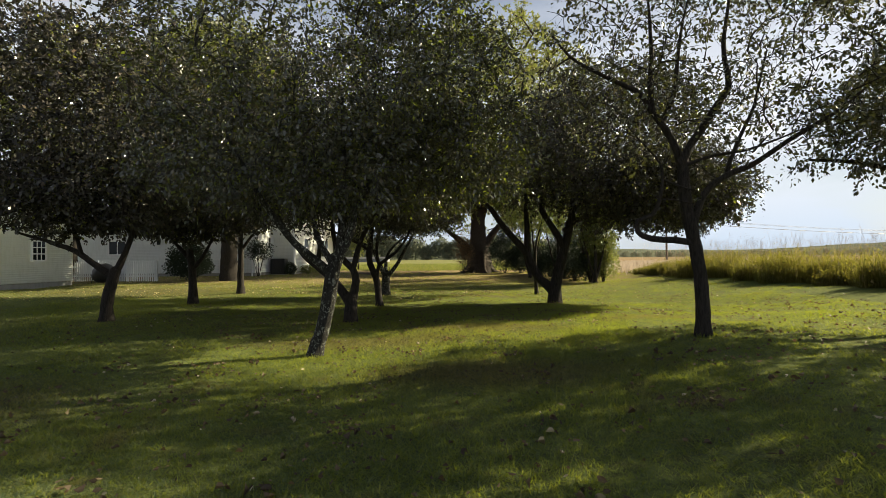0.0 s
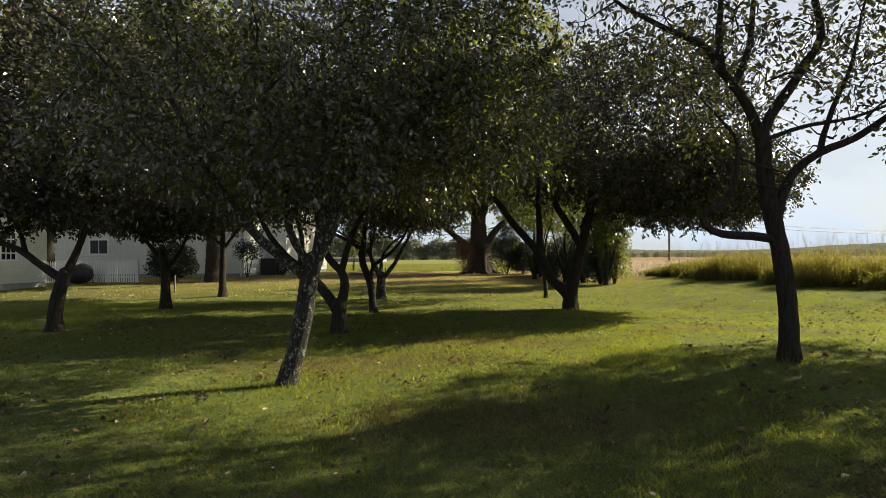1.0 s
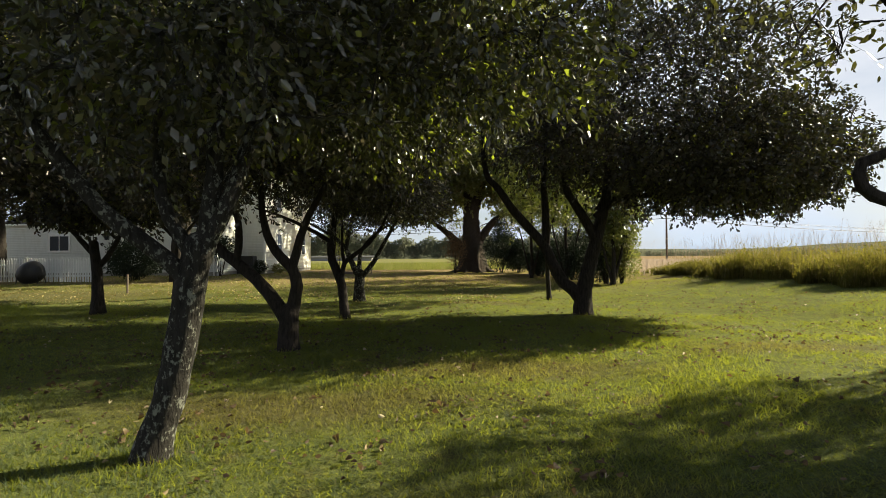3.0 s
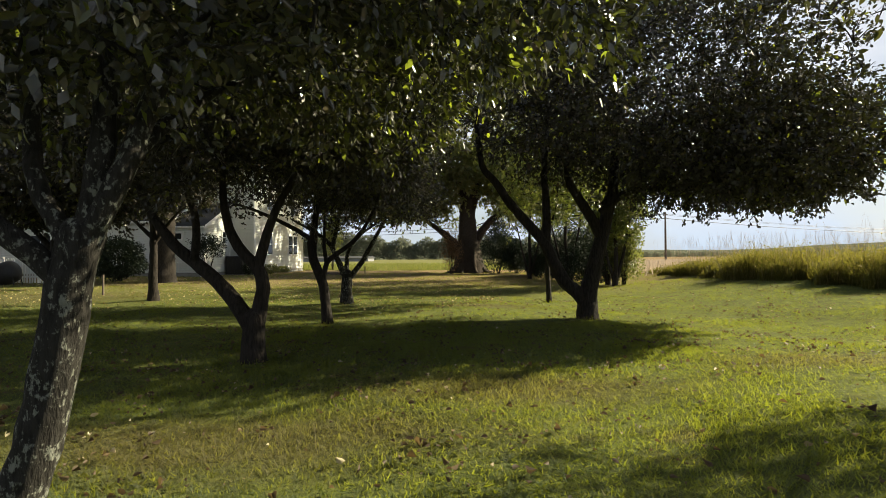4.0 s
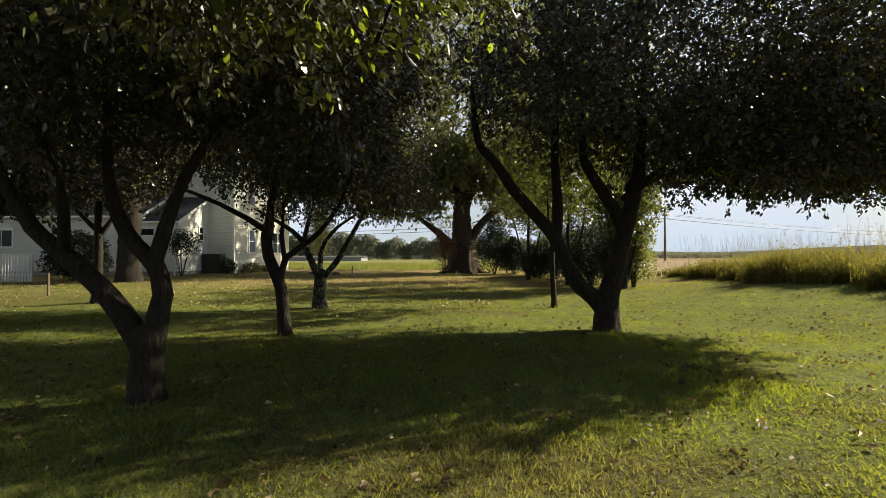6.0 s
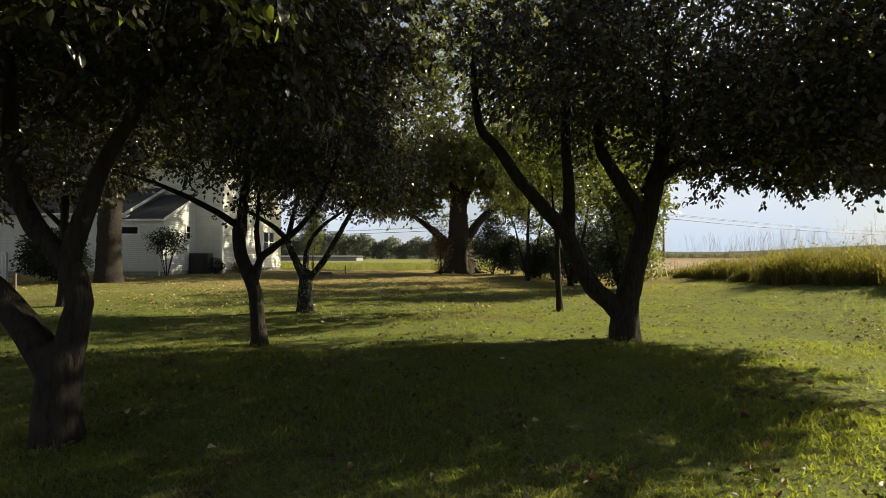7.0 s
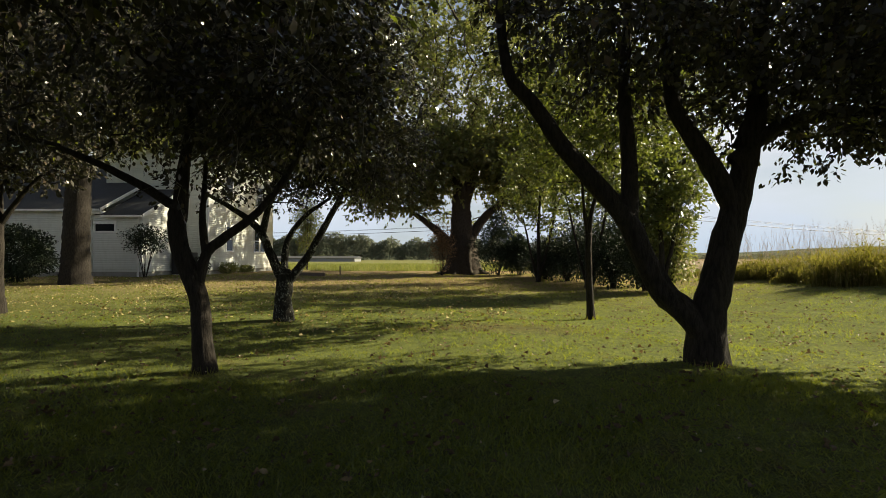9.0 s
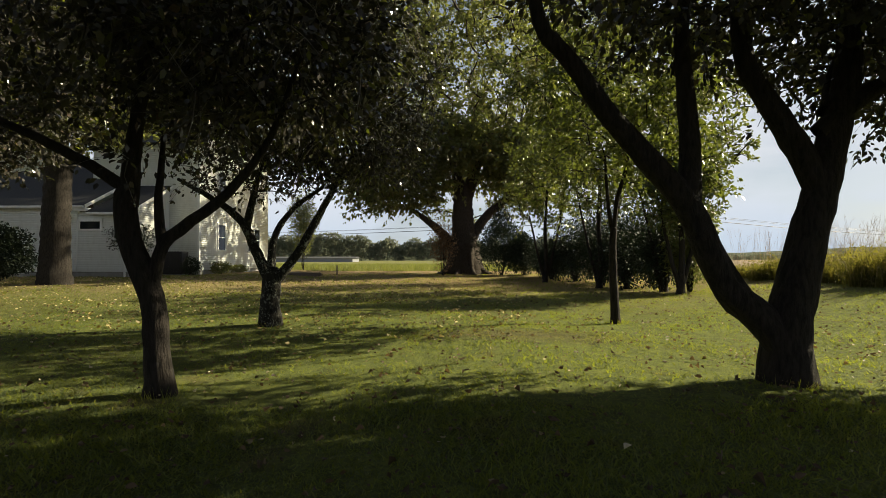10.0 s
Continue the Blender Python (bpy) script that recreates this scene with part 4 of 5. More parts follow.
def tall_grass():
    """Matted tall grass and weeds in uneven heaps, with a hazy top of seed stalks."""
    rng = np.random.default_rng(5)
    n = 42000
    y = rng.uniform(8, 37, n)
    depth = rng.exponential(0.9, n)
    wave = 0.25 * np.sin(y * 1.1) + 0.3 * np.sin(y * 2.9 + 1) + 0.2 * np.sin(y * 6.3)
    x = np.interp(y, EDGE_Y, EDGE_X) + depth + rng.normal(0, 0.12, n) + wave
    z = ground_z(x, y)
    heap = 0.92 + 0.2 * np.sin(y * 1.3 + x) + 0.16 * np.sin(y * 3.7 + 2 * x) + 0.12 * np.sin(y * 7.1 - x * 3)
    fade = np.clip((38 - y) / 9, 0.25, 1)
    h = rng.uniform(0.3, 1.15, n) * heap * np.clip(0.75 + depth * 0.4, 0.75, 1.05) * fade
    a = rng.uniform(0, 6.28, n)
    side = np.stack([np.cos(a), np.sin(a), 0 * a], 1)
    lean = np.clip(rng.normal(0, 0.3, (n, 2)), -0.8, 0.8) * h[:, None]
    w = rng.uniform(0.003, 0.008, n)[:, None]
    b = np.stack([x, y, z], 1)
    m = b + np.stack([lean[:, 0] * 0.3, lean[:, 1] * 0.3, h * 0.65], 1)
    t = b + np.stack([lean[:, 0], lean[:, 1], h * rng.uniform(0.75, 1.0, n)], 1)
    v = np.stack([b - side * w, b + side * w, m - side * w * 1.3, m + side * w * 1.3, t - side * w * 0.3, t + side * w * 0.3], 1).reshape(-1, 3)
    f = (np.array([(0, 1, 3, 2), (2, 3, 5, 4)])[None] + (np.arange(n) * 6)[:, None, None]).reshape(-1, 4)
    tagged(part_arrays("tall_grass", v, f, TALL), "unmown golden-green tall grass along the bank", "tall grass", kind="stuff")
    k = 46000
    i = rng.choice(n, k)
    at = b[i] + np.stack([lean[i, 0] * 0.6, lean[i, 1] * 0.6, h[i] * rng.uniform(0.1, 0.95, k)], 1) + rng.normal(0, 0.05, (k, 3))
    v, f = scatter_leaves(at, rng.normal(0, 1, (k, 3)), 0.085, rng, 0.1, 1.0, FAR_SHAPE)
    tagged(part_arrays("weed_leaves", v, f, TALL), "yellowing leaves of weeds in the tall grass", "weeds", kind="stuff")
    n = 1300
    y = rng.uniform(6, 37, n)
    x = np.interp(y, EDGE_Y, EDGE_X) + rng.uniform(0.2, 6, n)
    z = ground_z(x, y)
    h = rng.uniform(1.0, 2.0, n)
    pieces = []
    for i in range(n):
        s = rng.normal(0, 0.15, 2) * h[i]
        p = np.array([(x[i], y[i], z[i]), (x[i] + s[0] * 0.4, y[i] + s[1] * 0.4, z[i] + h[i] * 0.6), (x[i] + s[0], y[i] + s[1], z[i] + h[i])])
        pieces.append(tube(p, (0.004, 0.003, 0.0012), 3))
        for q in range(4):
            c = p[1] + (p[2] - p[1]) * (0.5 + 0.11 * q)
            e = c + np.array([rng.normal(0, 0.045), rng.normal(0, 0.045), 0.07])
            pieces.append(tube(np.array([c, (c + e) / 2, e]), (0.001, 0.0035, 0.001), 3))
    v, f = joined(pieces)
    tagged(part_arrays("seed_stalks", v, f, STRAW), "tall dry seed stalks above the grass", "stalks", kind="stuff")


tall_grass()


# ---- fields and woods in the distance ----
def fallow():
    rng = np.random.default_rng(6)
    n = 30000
    y = rng.uniform(34, 110, n)
    x = 9.5 + rng.uniform(0, 1, n) ** 1.5 * 60 + rng.normal(0, 0.6, n) + np.clip(40 - y, 0, 10) * 0.15
    z = ground_z(x, y)
    h = rng.uniform(0.25, 0.6, n)
    a = rng.uniform(0, 6.28, n)
    s = np.stack([np.cos(a), np.sin(a), 0 * a], 1) * 0.03
    b = np.stack([x, y, z], 1)
    t = b + np.stack([rng.normal(0, 0.1, n), rng.normal(0, 0.1, n), h], 1)
    v = np.stack([b - s, b + s, t], 1).reshape(-1, 3)
    tagged(part_arrays("fallow_field", v, np.arange(3 * n).reshape(-1, 3), STRAW), "dry brown growth on the fallow field", "field", kind="stuff")


fallow()


def meadow():
    rng = np.random.default_rng(8)
    n = 26000
    x, y = rng.uniform(-45, 11, n), 54 + 60 * rng.uniform(0, 1, n) ** 1.6
    h = rng.uniform(0.2, 0.55, n) * np.clip((y - 53) / 4, 0.3, 1)
    a = rng.uniform(0, 6.28, n)
    s = np.stack([np.cos(a), np.sin(a), 0 * a], 1) * 0.03
    b = np.stack([x, y, ground_z(x, y) - 0.01], 1)
    t = b + np.stack([rng.normal(0, 0.1, n), rng.normal(0, 0.1, n), h], 1)
    v = np.stack([b - s, b + s, t], 1).reshape(-1, 3)
    tagged(part_arrays("meadow_grass", v, np.arange(3 * n).reshape(-1, 3), MEADOW), "yellow-green meadow grass beyond the lawn", "grass", kind="stuff")


meadow()


def woods(name, label, x0, x1, y, h0, h1, count, seed, size=1.6):
    """A closed edge of woods: leaf clumps heaped under an uneven line of crowns."""
    rng = np.random.default_rng(seed)
    x = rng.uniform(x0, x1, count)
    f = 14.0 / h1
    top = 0.3 + 0.2 * np.sin(x * 0.021 + seed) + 0.18 * np.sin(x * 0.11 * f + 2) + 0.42 * np.abs(np.sin(x * 0.29 * f + np.sin(x * 0.05))) + 0.1 * np.sin(x * 0.53 * f)
    h = h0 + (h1 - h0) * np.clip(top, 0, 1.1)
    u = rng.uniform(0, 1, count)
    at = np.stack([x, y + 8 * u + rng.uniform(-3, 3, count), h * (0.04 + 0.96 * u**0.8)], 1)
    v, f = scatter_leaves(at, rng.normal(0, 1, at.shape), size, rng, 0.0, 1.0, FAR_SHAPE)
    # the trees deeper in close the gaps between the clumps
    s = np.arange(x0, x1, 2.5)
    body = np.interp(s, np.sort(x), h[np.argsort(x)]) * (0.8 + 0.1 * np.sin(s * 1.1) * np.sin(s * 0.37))
    m = len(s)
    lo, hi = np.stack([s, np.full(m, y + 6.0), np.full(m, -1.0)], 1), np.stack([s, y + 8.0 + 2 * np.sin(s * 0.5), body], 1)
    i = np.arange(m - 1)
    v, f = joined([(v, f), (np.vstack([lo, hi]), np.stack([i, i + 1, i + 1 + m, i + m], 1))])
    tagged(part_arrays(name, v, f, HAZED_WOODS), label, "woods", kind="stuff")


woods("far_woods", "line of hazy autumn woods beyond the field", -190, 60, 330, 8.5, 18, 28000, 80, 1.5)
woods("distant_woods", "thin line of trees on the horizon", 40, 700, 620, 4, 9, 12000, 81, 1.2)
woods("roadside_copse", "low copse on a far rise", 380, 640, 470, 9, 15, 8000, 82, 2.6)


def ridge(name, label, y, height, seed, mat):
    xs = np.linspace(-2400, 2400, 160)
    rng = np.random.default_rng(seed)
    top = height * (0.65 + 0.25 * np.sin(xs * 0.0021 + seed) + 0.12 * np.sin(xs * 0.0067 + 2 * seed)) + rng.normal(0, height * 0.015, len(xs))
    top = top + 0.5 * height * np.exp(-(((xs - 1050) / 380) ** 2))
    rows = [np.stack([xs, np.full_like(xs, y + o), top * k - 1], 1) for o, k in ((0, 0), (120, 0.7), (260, 1.0), (500, 0))]
    v = np.vstack(rows)
    n = len(xs)
    i = (np.arange(3)[:, None] * n + np.arange(n - 1)[None]).ravel()
    tagged(part_arrays(name, v, np.stack([i, i + 1, i + 1 + n, i + n], 1), mat, smooth=True), label, "hill", kind="structure")


RIDGE, r_nt, r_b = material("wooded_ridge", 1.0, 0.0)
r_nt.links.new(ramp(r_nt, noise_tex(r_nt, 0.02, 8.0), ((0.3, (0.06, 0.075, 0.055)), (0.7, (0.15, 0.15, 0.11)))), r_b.inputs["Base Color"])
ridge("hill_backdrop", "low wooded hills on the horizon", 1250, 34, 3, RIDGE)

# ---- long shed far across the field ----
shed = empty("farm_shed", (-62, 205, 0), "long low grey farm shed across the field", "shed")
part("wall", boxed(-105, 200, -0.1, -38, 212, 1.3), SHEDPAINT, shed)
bm = bmesh.new()
vs = [bm.verts.new(p) for p in ((-105.5, 199.4, 1.305), (-37.5, 199.4, 1.305), (-37.5, 206, 1.9), (-105.5, 206, 1.9), (-105.5, 212.6, 1.305), (-37.5, 212.6, 1.305))]
for q in ((0, 1, 2, 3), (3, 2, 5, 4), (0, 4, 5, 1)):
    bm.faces.new([vs[i] for i in q])
bm.faces.new([vs[i] for i in (1, 5, 2)])
bm.faces.new([vs[i] for i in (0, 3, 4)])
part("roof", bm, SHEDROOF, shed)

# ---- utility poles and wires ----
POLES = [(-95.0, 140.0, 7.6), (28.9, 89.7, 7.6), (140.0, 150.0, 7.6)]
wire_posts = []
for x, y, h in POLES:
    z = float(ground_z(x, y))
    p = empty("utility_pole", (x, y, z), "weathered wooden utility pole by the road", "utility pole", "utility poles")
    c = np.array([(x, y, z - 0.3), (x, y, z + h * 0.5), (x, y, z + h)])
    v, f = tube(c, (0.17, 0.15, 0.11), 10)
    part_arrays("pole", v, f, WOODPOLE, p, smooth=True)
    part("crossarm", boxed(x - 0.06, y - 0.9, z + h - 0.5, x + 0.06, y + 0.9, z + h - 0.38), WOODPOLE, p)
    wire_posts.append((x, y, z + h))
for a, b in zip(wire_posts, wire_posts[1:]):
    for off, drop, r in ((-0.8, 0.35, 0.02), (0.8, 0.35, 0.02), (0.0, 0.95, 0.04)):
        t = np.linspace(0, 1, 24)[:, None]
        c = np.array(a) * (1 - t) + np.array(b) * t
        c[:, 1] += off
        c[:, 2] -= drop + 4 * 1.3 * (t[:, 0] * (1 - t[:, 0]))
        v, f = tube(c, np.full(24, r), 4)
        tagged(part_arrays("power_line", v, f, WIRE), "sagging dark overhead line between two poles", "cable", "overhead lines")


# ---- house ----
def siding(bm_verts, bm_faces, p0, p1, z0, tops, lap=0.115, out=0.004, inside=None):
    """Lapped boards between two plan points, facing right of p0 -> p1, up to heights that run between tops."""
    d = np.array(p1, float) - np.array(p0, float)
    n = np.array([d[1], -d[0]]) / np.hypot(*d)
    z, ztop = z0, max(tops)
    while z < ztop - 1e-3:
        zz = min(z + lap, ztop)
        lo, hi = 0.0, 1.0
        if zz > min(tops):
            t = (zz - tops[0]) / (tops[1] - tops[0])
            lo, hi = (max(0, t), 1.0) if tops[1] > tops[0] else (0.0, min(1.0, t))
        if hi - lo > 0.01:
            q0, q1 = np.array(p0) + d * lo, np.array(p0) + d * hi
            a0, a1 = q0 + n * out, q1 + n * out
            k = len(bm_verts)
            bm_verts += [(*a0, z), (*a1, z), (*q1, zz), (*q0, zz), (*q0, z), (*q1, z)]
            bm_faces += [(k, k + 1, k + 2, k + 3), (k + 4, k + 5, k + 1, k)]
        z = zz


HZ = 0.2
house = empty("house", (-20, 43, HZ), "white clapboard farmhouse with a lean-to front wing", "house")


def wall(name, p0, p1, z0, tops, label=""):
    """A wall of lapped boards with its body behind it."""
    v, f = [], []
    siding(v, f, p0, p1, z0, tops)
    d = np.array(p1, float) - np.array(p0, float)
    n = np.array([d[1], -d[0]]) / np.hypot(*d)
    a, b = np.array(p0) - n * 0.004, np.array(p1) - n * 0.004
    c, e = b - n * 0.18, a - n * 0.18
    boards, v, f = (v, f), [], []
    k = 0
    v += [(*a, z0), (*b, z0), (*c, z0), (*e, z0), (*a, tops[0]), (*b, tops[1]), (*c, tops[1]), (*e, tops[0])]
    f += [(k, k + 3, k + 2, k + 1), (k + 4, k + 5, k + 6, k + 7), (k, k + 1, k + 5, k + 4), (k + 1, k + 2, k + 6, k + 5), (k + 2, k + 3, k + 7, k + 6), (k + 3, k, k + 4, k + 7)]
    ob = part_arrays(name, v, f, SIDING, house, label)
    tagged(part_arrays("cladding", *boards, SIDING, ob), kind="stuff")
    return ob


FX0, FXS, FX1, FY, MY, MX, BY = -31.0, -19.1, -16.5, 39.5, 43.2, -14.8, 54.0
wall("wall", (FXS, FY), (FX1, FY), HZ + 0.25, (3.4, 3.4))
wall("wall", (FX0, FY - 0.05), (FXS - 0.01, FY - 0.05), HZ + 0.25, (3.7, 3.7))
wall("wall", (FX1, FY + 0.01), (FX1, MY - 0.02), HZ + 0.25, (3.4, 5.05))
BX = -20.9  # where the two-storey block begins
wall("wall", (BX, MY), (MX, MY), HZ + 0.25, (7.6, 7.6))
wall("wall", (FX0, 44.6), (-24.6, 44.6), 5.6, (8.6, 8.6))
gable = wall("wall", (MX, MY + 0.01), (MX, BY), HZ + 0.25, (7.6, 7.6))
wall("gable", (MX, MY + 0.01), (MX, (MY + BY) / 2), 7.6, (7.6, 10.6))
wall("gable", (MX, (MY + BY) / 2), (MX, BY), 7.6, (10.6, 7.6))
part("foundation", boxed(FX0, FY + 0.04, 0.0, FX1 - 0.03, MY, HZ + 0.25), CONCRETE, house)
part("foundation", boxed(BX, MY + 0.04, 0.0, MX - 0.03, BY, HZ + 0.25), CONCRETE, house)
wall("wall", (BX, BY), (BX, MY + 0.2), HZ + 0.25, (7.6, 7.6))


def slab(name, corners, thick, mat, label=""):
    bm = bmesh.new()
    lo = [bm.verts.new(c) for c in corners]
    hi = [bm.verts.new((c[0], c[1], c[2] + thick)) for c in corners]
    bm.faces.new(lo[::-1])
    bm.faces.new(hi)
    n = len(corners)
    for i in range(n):
        bm.faces.new((lo[i], lo[(i + 1) % n], hi[(i + 1) % n], hi[i]))
    return part(name, bm, mat, house, label)


RXS = -18.5  # where the higher roof ends
part("soffit", boxed(FXS + 0.002, FY - 0.36, 3.46, RXS, FY + 0.1, 3.62), TRIM, house)
slab("roof", ((RXS - 0.02, FY - 0.3, 3.32), (FX1 + 0.2, FY - 0.3, 3.32), (FX1 + 0.2, MY - 0.02, 5.1), (RXS - 0.02, MY - 0.02, 5.1)), 0.1, SHINGLE, "dark shingled lean-to roof")
slab("roof", ((BX, FY - 0.38, 3.64), (RXS, FY - 0.38, 3.64), (RXS, MY - 0.03, 5.5), (BX, MY - 0.03, 5.5)), 0.1, SHINGLE, "dark shingled lean-to roof")
slab("roof", ((FX0, FY - 0.38, 3.64), (BX - 0.003, FY - 0.38, 3.64), (BX - 0.003, 46.2, 6.88), (FX0, 46.2, 6.88)), 0.1, SHINGLE, "dark shingled lean-to roof")
slab("roof", ((FX0, 46.21, 6.88), (BX - 0.2, 46.21, 6.88), (BX - 0.2, BY, 3.4), (FX0, BY, 3.4)), 0.1, SHINGLE, "dark shingled back roof")
slab("roof", ((FX0, 44.2, 8.5), (-24.2, 44.2, 8.5), (-24.2, 47.0, 9.8), (FX0, 47.0, 9.8)), 0.12, SHINGLE, "dark shingled dormer roof")
slab("rake_board", ((RXS + 0.003, FY - 0.38, 3.58), (RXS + 0.03, FY - 0.38, 3.58), (RXS + 0.03, MY - 0.04, 5.44), (RXS + 0.003, MY - 0.04, 5.44)), 0.17, TRIM, "white rake board catching the sun")
slab("rake_board", ((FX1 + 0.203, FY - 0.3, 3.26), (FX1 + 0.225, FY - 0.3, 3.26), (FX1 + 0.225, MY - 0.04, 5.04), (FX1 + 0.203, MY - 0.04, 5.04)), 0.17, TRIM)
part("gutter", boxed(RXS + 0.04, FY - 0.42, 3.26, FX1 + 0.2, FY - 0.305, 3.38, bevel=0.02), TRIM, house)
part("gutter", boxed(FX0, FY - 0.5, 3.58, RXS, FY - 0.385, 3.7, bevel=0.02), TRIM, house)
my = (MY + BY) / 2
slab("roof", ((BX - 0.3, MY - 0.4, 7.45), (MX + 0.3, MY - 0.4, 7.45), (MX + 0.3, my, 10.65), (BX - 0.3, my, 10.65)), 0.14, SHINGLE, "dark shingled main roof")
slab("roof", ((BX - 0.3, my, 10.65), (MX + 0.3, my, 10.65), (MX + 0.3, BY + 0.4, 7.45), (BX - 0.3, BY + 0.4, 7.45)), 0.14, SHINGLE, "dark shingled main roof")
for x, y in ((FX1, FY), (MX, MY)):
    part("corner_board", boxed(x - 0.09, y - 0.035, HZ + 0.25, x + 0.035, y - 0.018, 3.3 if y == FY else 7.5), SIDING if y == FY else TRIM, house)
    part("corner_board", boxed(x + 0.018, y - 0.035, HZ + 0.25, x + 0.037, y + 0.1, 3.3 if y == FY else 7.5), SIDING if y == FY else TRIM, house)
part("downspout", boxed(FX1 - 0.2, FY - 0.12, HZ, FX1 - 0.12, FY - 0.03, 3.3, bevel=0.015), TRIM, house)


def window(parent, x, y, z, w, h, facing, rows=2, cols=1):
    """A sash window in its frame; facing 'front' looks to -y, 'side' to +x."""
    turn = Matrix.Translation((x, y, z)) @ (Matrix.Rotation(radians(90), 4, "Z") if facing == "side" else Matrix.Identity(4))

    def put(name, bm, mat, under, label=""):
        bm.transform(turn)
        return part(name, bm, mat, under, label)

    fr = bmesh.new()
    for a in ((-w / 2 - 0.09, 0, -w / 2, h), (w / 2, 0, w / 2 + 0.09, h), (-w / 2 - 0.09, h, w / 2 + 0.09, h + 0.11)):
        box(fr, a[0], -0.06, a[1], a[2], 0.0, a[3])
    top = put("window", fr, TRIM, parent, "white framed sash window")
    put("sill", boxed(-w / 2 - 0.12, -0.1, -0.06, w / 2 + 0.12, 0.0, -0.001), TRIM, top)
    ph, pw = h / rows, w / cols
    for r in range(rows):
        for c in range(cols):
            x0 = -w / 2 + c * pw
            put("pane", boxed(x0 + 0.025, -0.028, r * ph + 0.03, x0 + pw - 0.025, -0.02, (r + 1) * ph - 0.025), GLASS, top)
    bars = bmesh.new()
    for r in range(rows + 1):
        box(bars, -w / 2 + 0.001, -0.045, max(0.001, r * ph - 0.025), w / 2 - 0.001, -0.016, min(h - 0.001, r * ph + 0.03))
    for c in range(cols + 1):
        xx = -w / 2 + c * pw
        box(bars, max(-w / 2 + 0.001, xx - 0.024), -0.043, 0.002, min(w / 2 - 0.001, xx + 0.024), -0.017, h - 0.002)
    put("sash", bars, TRIM, top)
    return top


window(house, MX, 46.05, 1.62, 0.95, 1.55, "side")
window(house, MX, 50.6, 1.62, 0.95, 1.55, "side")
window(house, MX, 51.75, 1.62, 0.95, 1.55, "side")
window(house, MX, 46.05, 4.9, 0.95, 1.4, "side")
window(house, MX, 51.1, 4.9, 0.95, 1.4, "side")
window(house, FX1, 42.2, 2.35, 0.5, 0.8, "side")
window(house, -18.45, FY, 2.55, 1.05, 0.42, "front", 1, 1)
window(house, -27.2, FY - 0.05, 1.9, 1.35, 1.0, "front", 1, 2)
door = part("door", boxed(-22.3, FY - 0.1, HZ + 0.25, -21.35, FY - 0.066, HZ + 2.3), TRIM, house, "white storm door")
part("door_handle", boxed(-21.5, FY - 0.15, HZ + 1.2, -21.45, FY - 0.101, HZ + 1.32, bevel=0.01), METAL_DARK, door)
part("doorstep", boxed(-22.7, FY - 1.1, 0.05, -20.95, FY - 0.07, HZ + 0.2, bevel=0.02), CONCRETE, house)
lamp = empty("wall_lantern", (-23.8, FY - 0.2, 2.7), "black metal wall lantern beside the door", "lantern")
part("bracket", boxed(-23.84, FY - 0.2, 2.78, -23.76, FY - 0.066, 2.84), METAL_DARK, lamp)
part("body", boxed(-23.9, FY - 0.36, 2.6, -23.7, FY - 0.17, 2.95, bevel=0.03), GLASS, lamp)
part("cap", boxed(-23.94, FY - 0.4, 2.951, -23.66, FY - 0.13, 3.02, bevel=0.03), METAL_DARK, lamp)

unit = empty("heat_pump", (-15.95, 42.5, HZ), "dark metal heat pump unit by the wall", "heat pump")
part("housing", boxed(-16.4, 42.2, HZ + 0.05, -15.25, 42.95, HZ + 1.3, bevel=0.03), METAL_DARK, unit)
for k in range(9):
    part("louvre", boxed(-16.33, 42.175, HZ + 0.16 + k * 0.12, -15.32, 42.199, HZ + 0.22 + k * 0.12), METAL_DARK, unit)
part("pad", boxed(-16.7, 42.05, 0.1, -15.2, 43.1, HZ + 0.049), CONCRETE, unit)

# ---- garage beside the yard ----
garage = empty("garage", (-28, 28, 0), "white clapboard outbuilding with a small window", "outbuilding")
v, f = [], []
siding(v, f, (-23.5, 22.0), (-23.5, 30.4), 0.3, (4.3, 4.3))
boards, v, f, k = (v, f), [], [], 0
v += [(-23.504, 22.0, 0.3), (-23.504, 30.4, 0.3), (-30, 30.4, 0.3), (-30, 22, 0.3), (-23.504, 22.0, 4.3), (-23.504, 30.4, 4.3), (-30, 30.4, 4.3), (-30, 22, 4.3)]
f += [(k, k + 1, k + 5, k + 4), (k + 1, k + 2, k + 6, k + 5), (k + 2, k + 3, k + 7, k + 6), (k + 3, k, k + 4, k + 7), (k + 4, k + 5, k + 6, k + 7), (k, k + 3, k + 2, k + 1)]
tagged(part_arrays("cladding", *boards, SIDING, part_arrays("wall", v, f, SIDING, garage)), kind="stuff")
part("foundation", boxed(-29.97, 22.03, -0.1, -23.54, 30.37, 0.3), CONCRETE, garage)
bm = bmesh.new()
vs = [bm.verts.new(p) for p in ((-23.1, 21.7, 4.22), (-23.1, 30.7, 4.22), (-26.75, 30.7, 6.2), (-26.75, 21.7, 6.2), (-30.4, 30.7, 4.22), (-30.4, 21.7, 4.22), (-23.1, 21.7, 4.35), (-23.1, 30.7, 4.35), (-26.75, 30.7, 6.33), (-26.75, 21.7, 6.33), (-30.4, 30.7, 4.35), (-30.4, 21.7, 4.35))]
for q in ((0, 1, 2, 3), (3, 2, 4, 5), (6, 9, 8, 7), (9, 11, 10, 8), (0, 6, 7, 1), (4, 10, 11, 5), (1, 7, 8, 2), (2, 8, 10, 4), (0, 3, 9, 6), (3, 5, 11, 9)):
    bm.faces.new([vs[i] for i in q])
